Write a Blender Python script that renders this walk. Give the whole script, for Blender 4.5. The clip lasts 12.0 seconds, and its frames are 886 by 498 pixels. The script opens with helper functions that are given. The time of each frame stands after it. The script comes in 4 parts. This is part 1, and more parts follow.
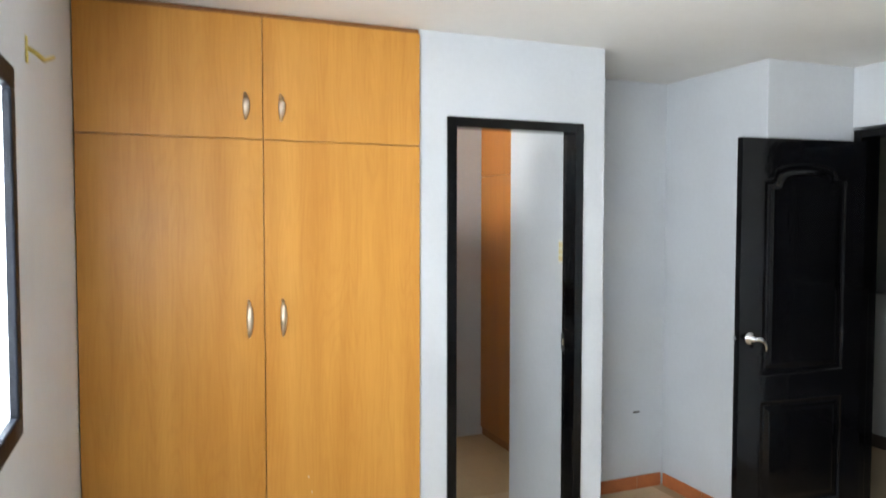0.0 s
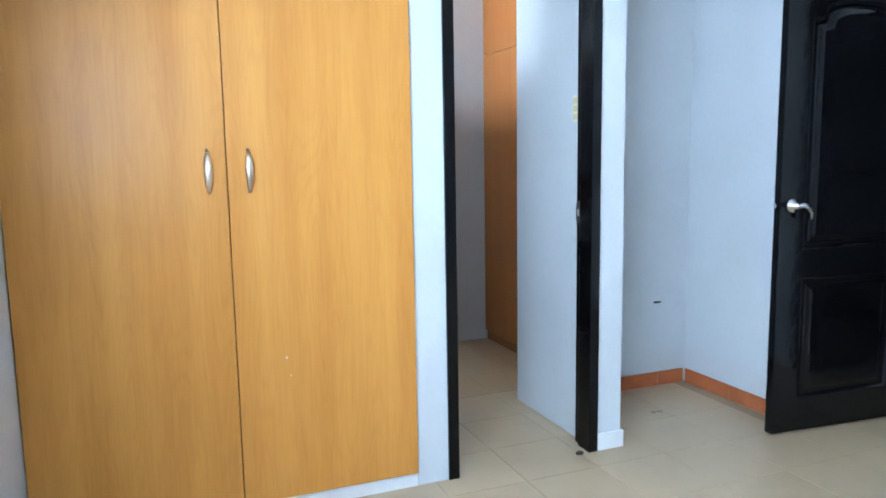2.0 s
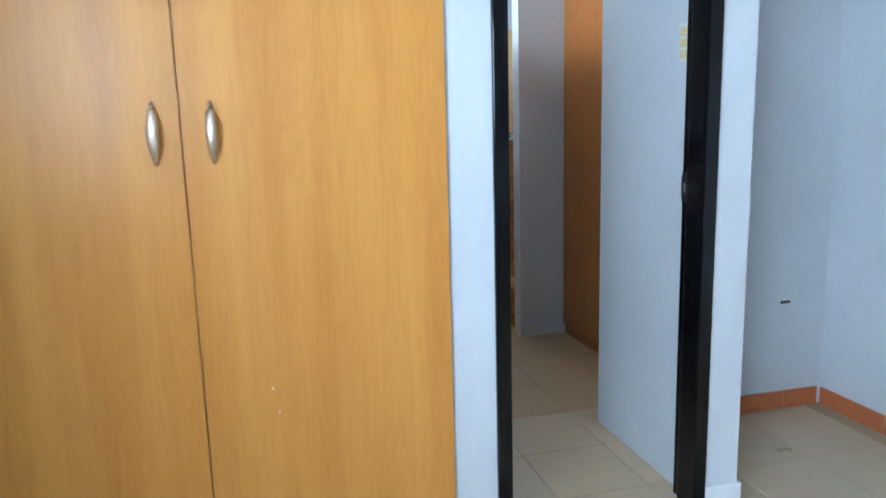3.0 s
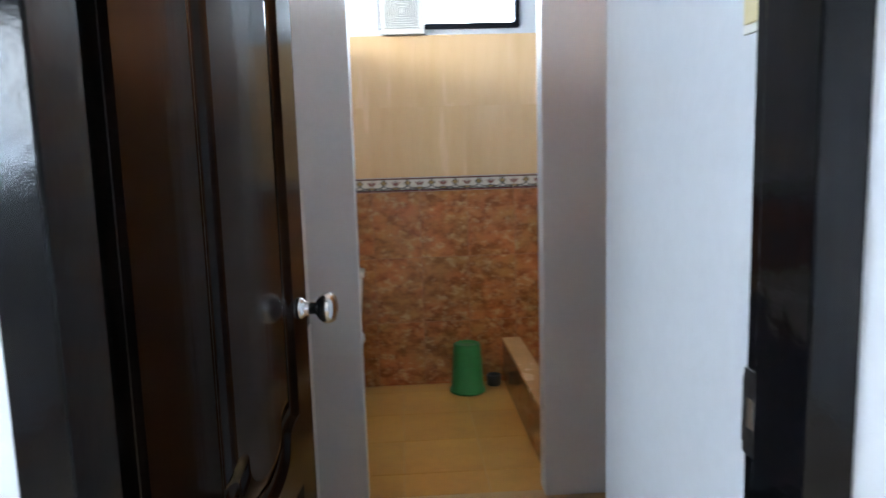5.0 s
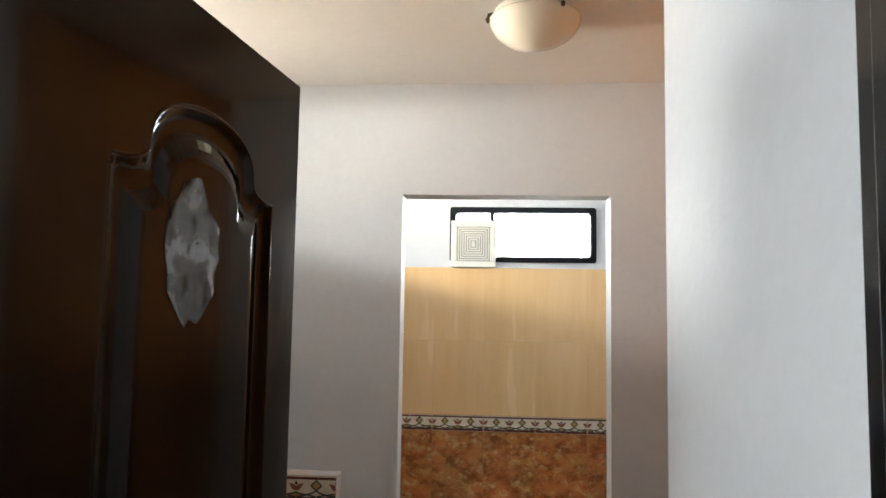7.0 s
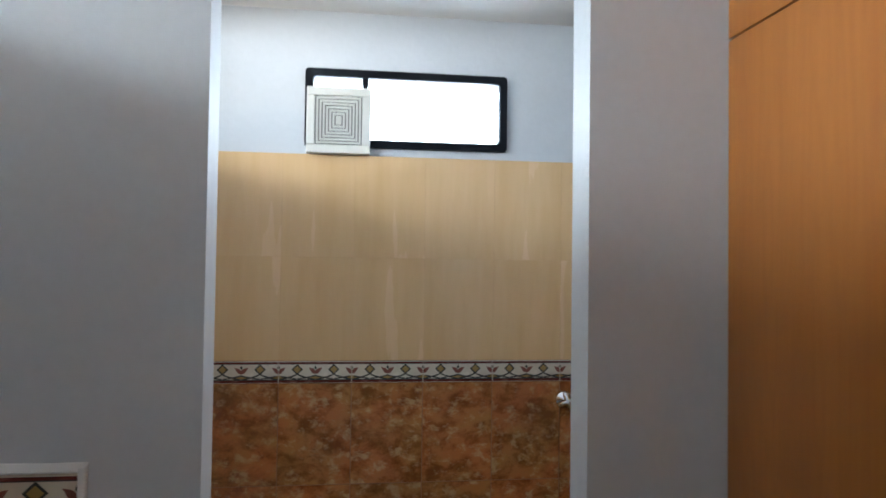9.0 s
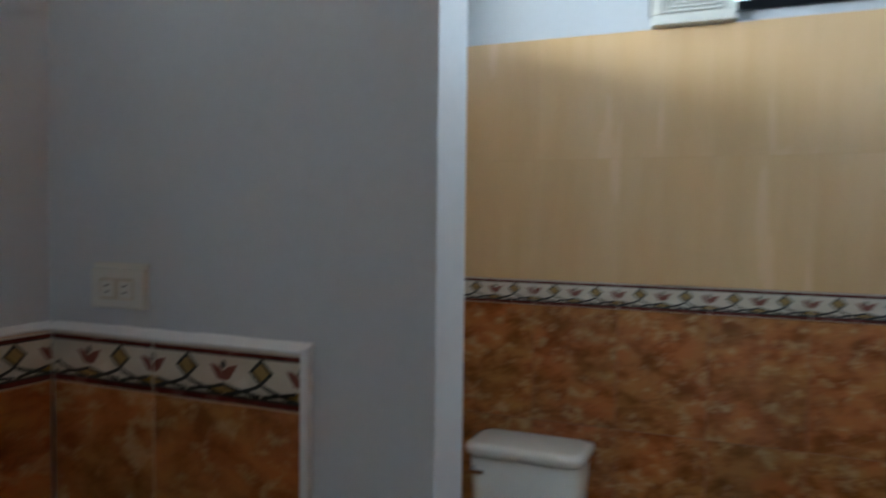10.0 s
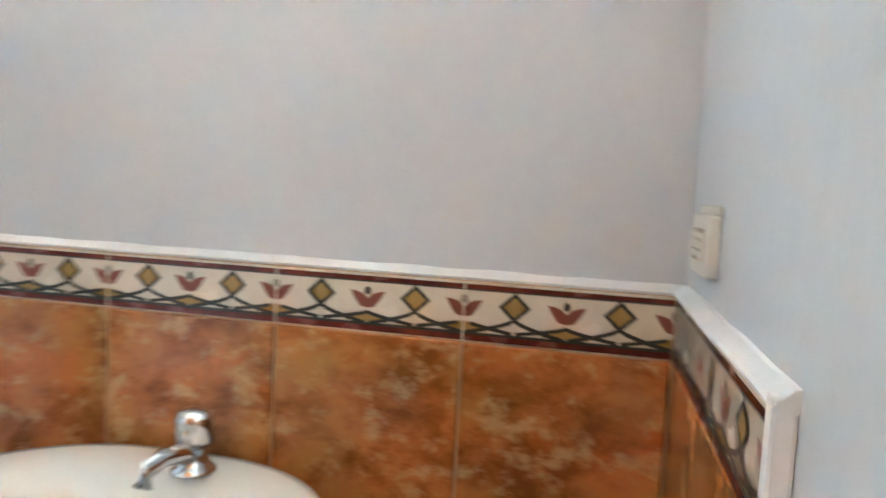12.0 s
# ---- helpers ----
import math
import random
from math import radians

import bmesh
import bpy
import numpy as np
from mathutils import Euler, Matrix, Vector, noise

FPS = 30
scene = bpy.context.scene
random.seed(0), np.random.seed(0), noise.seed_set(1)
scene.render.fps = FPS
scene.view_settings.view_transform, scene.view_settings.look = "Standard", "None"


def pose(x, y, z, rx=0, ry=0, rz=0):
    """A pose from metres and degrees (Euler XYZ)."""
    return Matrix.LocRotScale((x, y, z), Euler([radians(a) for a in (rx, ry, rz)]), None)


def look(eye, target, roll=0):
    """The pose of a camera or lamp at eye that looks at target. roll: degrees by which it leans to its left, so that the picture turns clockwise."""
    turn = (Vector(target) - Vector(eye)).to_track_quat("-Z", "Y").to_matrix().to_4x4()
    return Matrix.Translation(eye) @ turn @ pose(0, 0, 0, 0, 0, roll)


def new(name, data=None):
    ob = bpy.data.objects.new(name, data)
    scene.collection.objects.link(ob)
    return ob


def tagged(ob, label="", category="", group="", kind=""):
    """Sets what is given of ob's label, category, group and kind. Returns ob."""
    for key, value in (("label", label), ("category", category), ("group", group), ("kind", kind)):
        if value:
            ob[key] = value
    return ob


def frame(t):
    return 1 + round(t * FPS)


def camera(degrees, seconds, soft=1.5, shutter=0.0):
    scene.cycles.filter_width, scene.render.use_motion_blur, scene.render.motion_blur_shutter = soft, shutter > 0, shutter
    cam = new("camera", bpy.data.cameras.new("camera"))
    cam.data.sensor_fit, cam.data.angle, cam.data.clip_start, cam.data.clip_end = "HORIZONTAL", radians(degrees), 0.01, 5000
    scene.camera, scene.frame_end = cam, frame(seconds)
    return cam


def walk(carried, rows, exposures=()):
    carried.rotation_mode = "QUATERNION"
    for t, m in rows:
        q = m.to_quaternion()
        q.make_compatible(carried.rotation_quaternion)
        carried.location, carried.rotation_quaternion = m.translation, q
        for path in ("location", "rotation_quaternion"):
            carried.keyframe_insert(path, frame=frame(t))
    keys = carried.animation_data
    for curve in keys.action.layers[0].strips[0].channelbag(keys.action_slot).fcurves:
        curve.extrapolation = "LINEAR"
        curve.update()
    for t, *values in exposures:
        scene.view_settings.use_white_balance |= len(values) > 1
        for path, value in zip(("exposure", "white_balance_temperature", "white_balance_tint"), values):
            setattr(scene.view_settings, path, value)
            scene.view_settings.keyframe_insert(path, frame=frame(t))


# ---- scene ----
cam = camera(63.86, 12.0, soft=1.6, shutter=0.35)
PATH = [
    (0.0, pose(-1.176, -2.851, 1.622, 87.49, -0.05, -22.11)),
    (0.5, pose(-1.169, -2.811, 1.467, 84.15, -0.65, -23.84)),
    (1.0, pose(-1.130, -2.841, 1.362, 82.34, 0.08, -24.09)),
    (1.5, pose(-1.084, -2.737, 1.302, 79.49, -0.46, -21.87)),
    (2, pose(-0.994, -2.475, 1.263, 82.61, 0.93, -21.84)),
    (2.5, pose(-0.799, -2.154, 1.227, 81.21, 1.68, -17.93)),
    (3, pose(-0.612, -1.818, 1.234, 79.98, 1.55, -14.70)),
    (3.2, pose(-0.531, -1.654, 1.251, 80.08, 2.07, -16.12)),
    (4.8, pose(0.247, -0.667, 1.289, 82.03, 1.24, -7.78)),
    (5, pose(0.314, -0.562, 1.291, 82.15, 1.67, -3.25)),
    (5.5, pose(0.409, -0.400, 1.321, 81.11, 0.73, 4.39)),
    (6, pose(0.425, -0.343, 1.467, 87.75, 0.52, 4.74)),
    (6.5, pose(0.422, -0.349, 1.612, 93.06, 0.53, 4.49)),
    (7, pose(0.428, -0.332, 1.687, 94.77, -0.97, 3.79)),
    (7.5, pose(0.384, -0.170, 1.660, 94.66, -0.56, 2.38)),
    (7.7, pose(0.368, -0.051, 1.642, 93.90, 0.52, -1.96)),
    (9.3, pose(0.380, 0.867, 1.445, 90.66, -0.81, -7.76)),
    (9.5, pose(0.396, 0.971, 1.410, 89.90, -0.64, -0.01)),
    (10, pose(0.488, 1.135, 1.334, 87.79, -0.65, 23.03)),
    (10.5, pose(0.537, 1.283, 1.266, 81.57, 0.92, 45.84)),
    (11, pose(0.453, 1.453, 1.243, 82.75, 0.02, 57.19)),
    (11.5, pose(0.385, 1.616, 1.246, 83.96, -0.10, 72.94)),
    (12, pose(0.371, 1.815, 1.266, 85.42, -3.06, 102.12)),
]
EXPOSURES = [(0.0, -0.34, 7250, 10), (0.5, -0.22, 6500, 10), (1.0, -0.05, 6100, 8), (1.5, 0.05, 5700, 5), (2.0, -0.02, 5550, 4), (2.5, -0.15, 5550, 4), (3.2, -0.36, 5650, 4), (4.8, 0.0, 6150, 9), (5.5, 0.25, 6750, 10), (6.0, 0.1, 7450, 11), (7.0, -0.2, 7650, 11), (7.7, -0.4, 7100, 11),
             (9.3, -0.6, 6150, 6), (9.6, -0.65, 6000, 5), (10.0, -0.75, 5950, 2), (10.5, 0.4, 6050, -2), (11.0, 1.25, 6000, -2), (12.0, 1.65, 6150, -1)]
walk(cam, PATH, EXPOSURES)

# ---- daylight ----
H = 2.417  # ceiling height
world = bpy.data.worlds.new("world")
scene.world = world
world.use_nodes = True
wn = world.node_tree
sky = wn.nodes.new("ShaderNodeTexSky")
sky.sky_type, sky.sun_disc, sky.sun_elevation, sky.sun_rotation = "NISHITA", False, radians(50), radians(250)
wn.nodes["Background"].inputs["Strength"].default_value = 0.12
wn.links.new(sky.outputs[0], wn.nodes["Background"].inputs["Color"])


def window_light(name, m, w, h, watts, colour):
    d = bpy.data.lights.new(name, "AREA")
    d.shape, d.size, d.size_y, d.energy, d.color = "RECTANGLE", w, h, watts, colour
    ob = new(name, d)
    ob.matrix_world = m
    return ob


window_light("bedroom_window_daylight", look((-1.56, -2.145, 1.55), (0.6, -1.80, 1.35)), 1.9, 0.74, 140, (0.80, 0.90, 1.0))
window_light("wc_window_daylight", look((0.6, 3.48, 2.07), (0.55, 2.0, 1.55)), 0.7, 0.26, 68, (0.72, 0.86, 1.0))
window_light("west_sky_strip", look((-2.0, 1.45, 2.31), (-0.53, 1.75, 2.15)), 1.7, 0.22, 160, (0.86, 0.94, 1.0))
window_light("west_yard_bounce", look((-2.0, 1.45, 1.80), (-0.53, 1.75, 2.05)), 1.7, 0.30, 58, (1.0, 0.87, 0.70))



# ---- materials ----
def nodes_of(name):
    m = bpy.data.materials.new(name)
    m.use_nodes = True
    t = m.node_tree
    return m, t, t.nodes["Principled BSDF"]


def surface(name, base, dark, rough=0.6, grain=60.0, stains=2.5, bump=0.15, metal=0.0, stretch=(1, 1, 1), rough_var=0.1, spread=0.5, random=0.0, coat=0.0, spec=0.5):
    """Two colours mixed by a coarse and a fine noise, with relief and uneven gloss."""
    m, t, b = nodes_of(name)
    N = t.nodes.new
    co = N("ShaderNodeTexCoord")
    mp = N("ShaderNodeMapping")
    mp.inputs["Scale"].default_value = stretch
    t.links.new(co.outputs["Object"], mp.inputs[0])
    big, fine = N("ShaderNodeTexNoise"), N("ShaderNodeTexNoise")
    big.inputs["Scale"].default_value, big.inputs["Detail"].default_value = stains, 5
    fine.inputs["Scale"].default_value, fine.inputs["Detail"].default_value = grain, 4
    for n in (big, fine):
        t.links.new(mp.outputs[0], n.inputs[0])
    add = N("ShaderNodeMath")
    add.operation = "MULTIPLY_ADD"
    add.inputs[1].default_value = 0.35
    t.links.new(fine.outputs[0], add.inputs[0])
    t.links.new(big.outputs[0], add.inputs[2])
    ramp = N("ShaderNodeValToRGB")
    ramp.color_ramp.elements[0].position, ramp.color_ramp.elements[1].position = 0.68 - spread / 2, 0.68 + spread / 2
    ramp.color_ramp.elements[0].color, ramp.color_ramp.elements[1].color = (*dark, 1), (*base, 1)
    t.links.new(add.outputs[0], ramp.inputs[0])
    out = ramp.outputs[0]
    if random:
        info, hsv, mr = N("ShaderNodeObjectInfo"), N("ShaderNodeHueSaturation"), N("ShaderNodeMapRange")
        mr.inputs[3].default_value, mr.inputs[4].default_value = 1 - random, 1 + random
        t.links.new(info.outputs["Random"], mr.inputs[0])
        t.links.new(mr.outputs[0], hsv.inputs["Value"])
        t.links.new(out, hsv.inputs["Color"])
        off = N("ShaderNodeVectorMath")
        off.operation = "SCALE"
        t.links.new(info.outputs["Location"], off.inputs[0])
        off.inputs["Scale"].default_value = 7.3
        t.links.new(off.outputs[0], mp.inputs["Location"])
        out = hsv.outputs[0]
    t.links.new(out, b.inputs["Base Color"])
    r = N("ShaderNodeMapRange")
    r.inputs[3].default_value, r.inputs[4].default_value = max(rough - rough_var, 0.03), min(rough + rough_var, 1)
    t.links.new(big.outputs[0], r.inputs[0])
    t.links.new(r.outputs[0], b.inputs["Roughness"])
    b.inputs["Metallic"].default_value = metal
    b.inputs["Coat Weight"].default_value = coat
    b.inputs["Specular IOR Level"].default_value = spec
    b.inputs["Coat Roughness"].default_value = 0.12
    bp = N("ShaderNodeBump")
    bp.inputs["Strength"].default_value, bp.inputs["Distance"].default_value = bump, 0.01
    t.links.new(fine.outputs[0], bp.inputs["Height"])
    t.links.new(bp.outputs[0], b.inputs["Normal"])
    return m


def figured(m, tint):
    """Arched wood figure: thin darker contour lines of a long-drawn noise."""
    t = m.node_tree
    N, b = t.nodes.new, t.nodes["Principled BSDF"]
    source = b.inputs["Base Color"].links[0].from_socket
    co, mp, no, mul, sine, ramp, mix = N("ShaderNodeTexCoord"), N("ShaderNodeMapping"), N("ShaderNodeTexNoise"), N("ShaderNodeMath"), N("ShaderNodeMath"), N("ShaderNodeValToRGB"), N("ShaderNodeMix")
    mp.inputs["Scale"].default_value = (5.0, 5.0, 0.55)
    no.inputs["Scale"].default_value, no.inputs["Detail"].default_value, no.inputs["Roughness"].default_value = 1.0, 2.5, 0.55
    mul.operation, mul.inputs[1].default_value = "MULTIPLY", 150.0
    sine.operation = "SINE"
    e = ramp.color_ramp.elements
    e[0].position, e[0].color, e[1].position, e[1].color = 0.1, (0.0, 0.0, 0.0, 1), 1.0, (0.15, 0.15, 0.15, 1)
    mix.data_type, mix.blend_type = "RGBA", "MULTIPLY"
    mix.inputs[7].default_value = (*tint, 1)
    t.links.new(co.outputs["Object"], mp.inputs[0])
    t.links.new(mp.outputs[0], no.inputs[0])
    t.links.new(no.outputs[0], mul.inputs[0])
    t.links.new(mul.outputs[0], sine.inputs[0])
    t.links.new(sine.outputs[0], ramp.inputs[0])
    t.links.new(ramp.outputs[0], mix.inputs[0])
    t.links.new(source, mix.inputs[6])
    t.links.new(mix.outputs[2], b.inputs["Base Color"])


paint = surface("wall_paint", (0.60, 0.625, 0.66), (0.53, 0.555, 0.59), 0.65, 45, 1.6, 0.10)
paint_ceiling = surface("ceiling_paint", (0.80, 0.79, 0.77), (0.73, 0.72, 0.70), 0.75, 30, 1.3, 0.12)
trim_white = surface("white_trim", (0.78, 0.79, 0.80), (0.66, 0.67, 0.68), 0.45, 40, 4, 0.08)
laminate = surface("orange_wood_laminate", (0.60, 0.285, 0.060), (0.43, 0.172, 0.028), 0.40, 110, 11.0, 0.03, stretch=(1.0, 1.0, 0.06), spread=0.72, spec=0.36)
figured(laminate, (0.80, 0.68, 0.55))
# Redder than the wardrobe's; the closet's shade is also darkened into this colour.
closet_laminate_shaded = surface("shaded_red_brown_laminate", (0.40, 0.150, 0.030), (0.28, 0.092, 0.017), 0.38, 90, 9.0, 0.03, stretch=(1.0, 1.0, 0.07), spread=0.75)
figured(closet_laminate_shaded, (0.80, 0.68, 0.55))
laminate_edge = surface("laminate_edge", (0.30, 0.12, 0.03), (0.20, 0.07, 0.02), 0.5)
gap_dark = surface("dark_gap", (0.03, 0.02, 0.015), (0.02, 0.012, 0.01), 0.8)
black_paint = surface("black_enamel", (0.0040, 0.0042, 0.0050), (0.0025, 0.0026, 0.0032), 0.10, 22, 3, 0.07, spec=0.26, rough_var=0.06)
door_brown = surface("dark_brown_varnish", (0.0062, 0.0036, 0.0030), (0.003, 0.0018, 0.0016), 0.10, 40, 3, 0.012, stretch=(1, 1, 0.12), spec=0.15, rough_var=0.03)
scuff = surface("pale_scuffed_patch", (0.050, 0.056, 0.066), (0.014, 0.015, 0.018), 0.55, 90, 24, 0.03, stretch=(1.8, 1, 0.7), spread=0.40)
t_ = scuff.node_tree
sc_noise, sc_ramp, sc_co = t_.nodes.new("ShaderNodeTexNoise"), t_.nodes.new("ShaderNodeValToRGB"), t_.nodes.new("ShaderNodeTexCoord")
sc_noise.inputs["Scale"].default_value, sc_noise.inputs["Detail"].default_value = 26, 7
sc_ramp.color_ramp.elements[0].position, sc_ramp.color_ramp.elements[1].position = 0.34, 0.62
t_.links.new(sc_co.outputs["Object"], sc_noise.inputs[0])
t_.links.new(sc_noise.outputs[0], sc_ramp.inputs[0])
t_.links.new(sc_ramp.outputs[0], t_.nodes["Principled BSDF"].inputs["Alpha"])
chrome = surface("chrome", (0.75, 0.75, 0.76), (0.6, 0.6, 0.62), 0.12, 50, 5, 0.02, metal=1.0, rough_var=0.06)
satin_nickel = surface("satin_nickel", (0.72, 0.62, 0.50), (0.60, 0.51, 0.41), 0.46, 80, 6, 0.03, metal=1.0)
floor_tile = surface("beige_floor_tile", (0.475, 0.362, 0.235), (0.425, 0.320, 0.205), 0.32, 22, 3.0, 0.05, random=0.03, spread=0.45)
grout = surface("floor_grout", (0.43, 0.33, 0.215), (0.33, 0.245, 0.155), 0.7)
washroom_tile = surface("tan_floor_tile", (0.450, 0.318, 0.178), (0.400, 0.275, 0.148), 0.32, 22, 3.0, 0.05, random=0.03, spread=0.45)
wc_floor = surface("amber_floor_tile", (0.50, 0.275, 0.065), (0.38, 0.19, 0.04), 0.33, 20, 3.0, 0.05, random=0.05)
terracotta = surface("terracotta_tile", (0.48, 0.15, 0.05), (0.32, 0.09, 0.03), 0.4, 40, 8, 0.06, random=0.08)


def marbled(name, dark, mid, olive, pale, random=0.08):
    """Glazed tile with cloudy brown blotches and pale broken veins; each tile shows another piece of the pattern."""
    m, t, b = nodes_of(name)
    N = t.nodes.new
    co, info, off, add = N("ShaderNodeTexCoord"), N("ShaderNodeObjectInfo"), N("ShaderNodeVectorMath"), N("ShaderNodeVectorMath")
    off.operation, off.inputs["Scale"].default_value = "SCALE", 9.7
    comb = N("ShaderNodeCombineXYZ")
    for k in range(3):
        t.links.new(info.outputs["Random"], comb.inputs[k])
    t.links.new(comb.outputs[0], off.inputs[0])
    squash = N("ShaderNodeMapping")
    squash.inputs["Scale"].default_value = (1.0, 1.0, 1.35)
    t.links.new(co.outputs["Object"], squash.inputs[0])
    t.links.new(squash.outputs[0], add.inputs[0])
    t.links.new(off.outputs[0], add.inputs[1])
    cloud, vein = N("ShaderNodeTexNoise"), N("ShaderNodeTexNoise")
    cloud.inputs["Scale"].default_value, cloud.inputs["Detail"].default_value, cloud.inputs["Roughness"].default_value, cloud.inputs["Distortion"].default_value = 12, 9, 0.66, 0.20
    vein.inputs["Scale"].default_value, vein.inputs["Detail"].default_value, vein.inputs["Roughness"].default_value, vein.inputs["Distortion"].default_value = 21, 8, 0.66, 0.20
    for n in (cloud, vein):
        t.links.new(add.outputs[0], n.inputs[0])
    r1, r2, mix = N("ShaderNodeValToRGB"), N("ShaderNodeValToRGB"), N("ShaderNodeMix")
    e = r1.color_ramp.elements
    e[0].position, e[0].color, e[1].position, e[1].color = 0.385, (*dark, 1), 0.575, (1, 1, 1, 1)
    e = r2.color_ramp.elements
    e[0].position, e[0].color, e[1].position, e[1].color = 0.525, (0, 0, 0, 1), 0.65, (0.64, 0.64, 0.64, 1)
    hue, hue_ramp, tone = N("ShaderNodeTexNoise"), N("ShaderNodeValToRGB"), N("ShaderNodeMix")
    hue.inputs["Scale"].default_value, hue.inputs["Detail"].default_value = 5, 6
    t.links.new(add.outputs[0], hue.inputs[0])
    e = hue_ramp.color_ramp.elements
    e[0].position, e[0].color, e[1].position, e[1].color = 0.38, (*mid, 1), 0.60, (*olive, 1)
    t.links.new(hue.outputs[0], hue_ramp.inputs[0])
    tone.data_type, tone.blend_type = "RGBA", "MULTIPLY"
    tone.inputs[0].default_value = 1.0
    t.links.new(r1.outputs[0], tone.inputs[6])
    t.links.new(hue_ramp.outputs[0], tone.inputs[7])
    t.links.new(cloud.outputs[0], r1.inputs[0])
    t.links.new(vein.outputs[0], r2.inputs[0])
    mix.data_type = "RGBA"
    mix.inputs[7].default_value = (*pale, 1)
    t.links.new(r2.outputs[0], mix.inputs[0])
    t.links.new(tone.outputs[2], mix.inputs[6])
    hsv, mr = N("ShaderNodeHueSaturation"), N("ShaderNodeMapRange")
    mr.inputs[3].default_value, mr.inputs[4].default_value = 1 - random, 1 + random
    t.links.new(info.outputs["Random"], mr.inputs[0])
    t.links.new(mr.outputs[0], hsv.inputs["Value"])
    t.links.new(mix.outputs[2], hsv.inputs["Color"])
    t.links.new(hsv.outputs[0], b.inputs["Base Color"])
    b.inputs["Roughness"].default_value = 0.16
    bp = N("ShaderNodeBump")
    bp.inputs["Strength"].default_value, bp.inputs["Distance"].default_value = 0.05, 0.004
    t.links.new(cloud.outputs[0], bp.inputs["Height"])
    t.links.new(bp.outputs[0], b.inputs["Normal"])
    return m


marble = marbled("brown_marbled_tile", (0.48, 0.38, 0.32), (0.43, 0.142, 0.040), (0.38, 0.165, 0.046), (0.53, 0.330, 0.155))
marble_grout = surface("tile_grout", (0.50, 0.30, 0.17), (0.40, 0.22, 0.12), 0.8)
grout_brown = surface("brown_tile_grout", (0.34, 0.15, 0.055), (0.26, 0.105, 0.036), 0.7)
ochre_tile = surface("yellow_wall_tile", (0.72, 0.490, 0.270), (0.60, 0.375, 0.165), 0.25, 28, 5.0, 0.02, stretch=(1.6, 1.6, 0.2), random=0.012, spread=0.75, coat=0.2)
cream = surface("cream_glaze", (0.68, 0.62, 0.52), (0.56, 0.50, 0.41), 0.25, 60, 20, 0.02)
maroon = surface("maroon_glaze", (0.16, 0.035, 0.025), (0.08, 0.02, 0.016), 0.25, 90, 30, 0.02)
ink = surface("black_glaze", (0.02, 0.022, 0.018), (0.012, 0.013, 0.011), 0.3)
ochre = surface("ochre_glaze", (0.36, 0.235, 0.07), (0.26, 0.16, 0.045), 0.3, 90, 30, 0.02)
petal = surface("red_brown_glaze", (0.22, 0.06, 0.038), (0.15, 0.04, 0.025), 0.3, 90, 30, 0.02)
ceramic = surface("white_ceramic", (0.80, 0.79, 0.74), (0.72, 0.71, 0.66), 0.10, 30, 3, 0.0, rough_var=0.04, coat=0.5)
plastic_white = surface("white_plastic", (0.74, 0.73, 0.68), (0.64, 0.63, 0.58), 0.4, 40, 6, 0.02)
dark_stone = surface("dark_polished_stone", (0.022, 0.018, 0.011), (0.011, 0.009, 0.006), 0.22, 160, 14, 0.01, spread=0.4)
# Vent plastic greyed to stand in for shade between the slats.
slot_shade = surface("slot_shade_plastic", (0.30, 0.29, 0.27), (0.22, 0.21, 0.20), 0.5)
plastic_yellow = surface("yellowed_plastic", (0.70, 0.60, 0.34), (0.58, 0.48, 0.25), 0.4)
plastic_green = surface("green_plastic", (0.035, 0.22, 0.055), (0.02, 0.15, 0.035), 0.4, 30, 6, 0.03)
plastic_black = surface("black_plastic", (0.015, 0.015, 0.016), (0.01, 0.01, 0.01), 0.4)
steel_dark = surface("dark_window_frame", (0.006, 0.007, 0.011), (0.004, 0.005, 0.007), 0.5, spec=0.12)
brass = surface("yellow_hook_plastic", (0.62, 0.50, 0.14), (0.5, 0.38, 0.08), 0.4)
globe_glass = surface("opal_glass", (0.80, 0.76, 0.66), (0.72, 0.68, 0.58), 0.15, 20, 4, 0.0)
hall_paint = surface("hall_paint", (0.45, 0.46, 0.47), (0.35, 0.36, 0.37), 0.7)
dark_wood_and_gloom = surface("dark_wood_and_hall_gloom", (0.05, 0.035, 0.028), (0.03, 0.02, 0.016), 0.5)


def glowing(name, colour, strength):
    m, t, b = nodes_of(name)
    b.inputs["Base Color"].default_value = (0, 0, 0, 1)
    b.inputs["Emission Color"].default_value = (*colour, 1)
    b.inputs["Emission Strength"].default_value = strength
    return m


def pane_glass(name, tint, rough):
    m, t, b = nodes_of(name)
    b.inputs["Base Color"].default_value = (*tint, 1)
    b.inputs["Roughness"].default_value = rough
    b.inputs["Transmission Weight"].default_value = 1.0
    b.inputs["IOR"].default_value = 1.1
    return m


daylight = glowing("overcast_distance", (0.90, 0.95, 1.0), 4.0)
frosted = bpy.data.materials.new("frosted_glass")
frosted.use_nodes = True
ft = frosted.node_tree
milk, gloss, blend = ft.nodes.new("ShaderNodeBsdfTranslucent"), ft.nodes.new("ShaderNodeBsdfGlossy"), ft.nodes.new("ShaderNodeMixShader")
milk.inputs["Color"].default_value, gloss.inputs["Roughness"].default_value, blend.inputs[0].default_value = (0.85, 0.90, 0.95, 1), 0.25, 0.06
ft.links.new(milk.outputs[0], blend.inputs[1])
ft.links.new(gloss.outputs[0], blend.inputs[2])
ft.links.new(blend.outputs[0], ft.nodes["Material Output"].inputs["Surface"])
glass = pane_glass("window_glass", (0.97, 0.98, 1.0), 0.0)


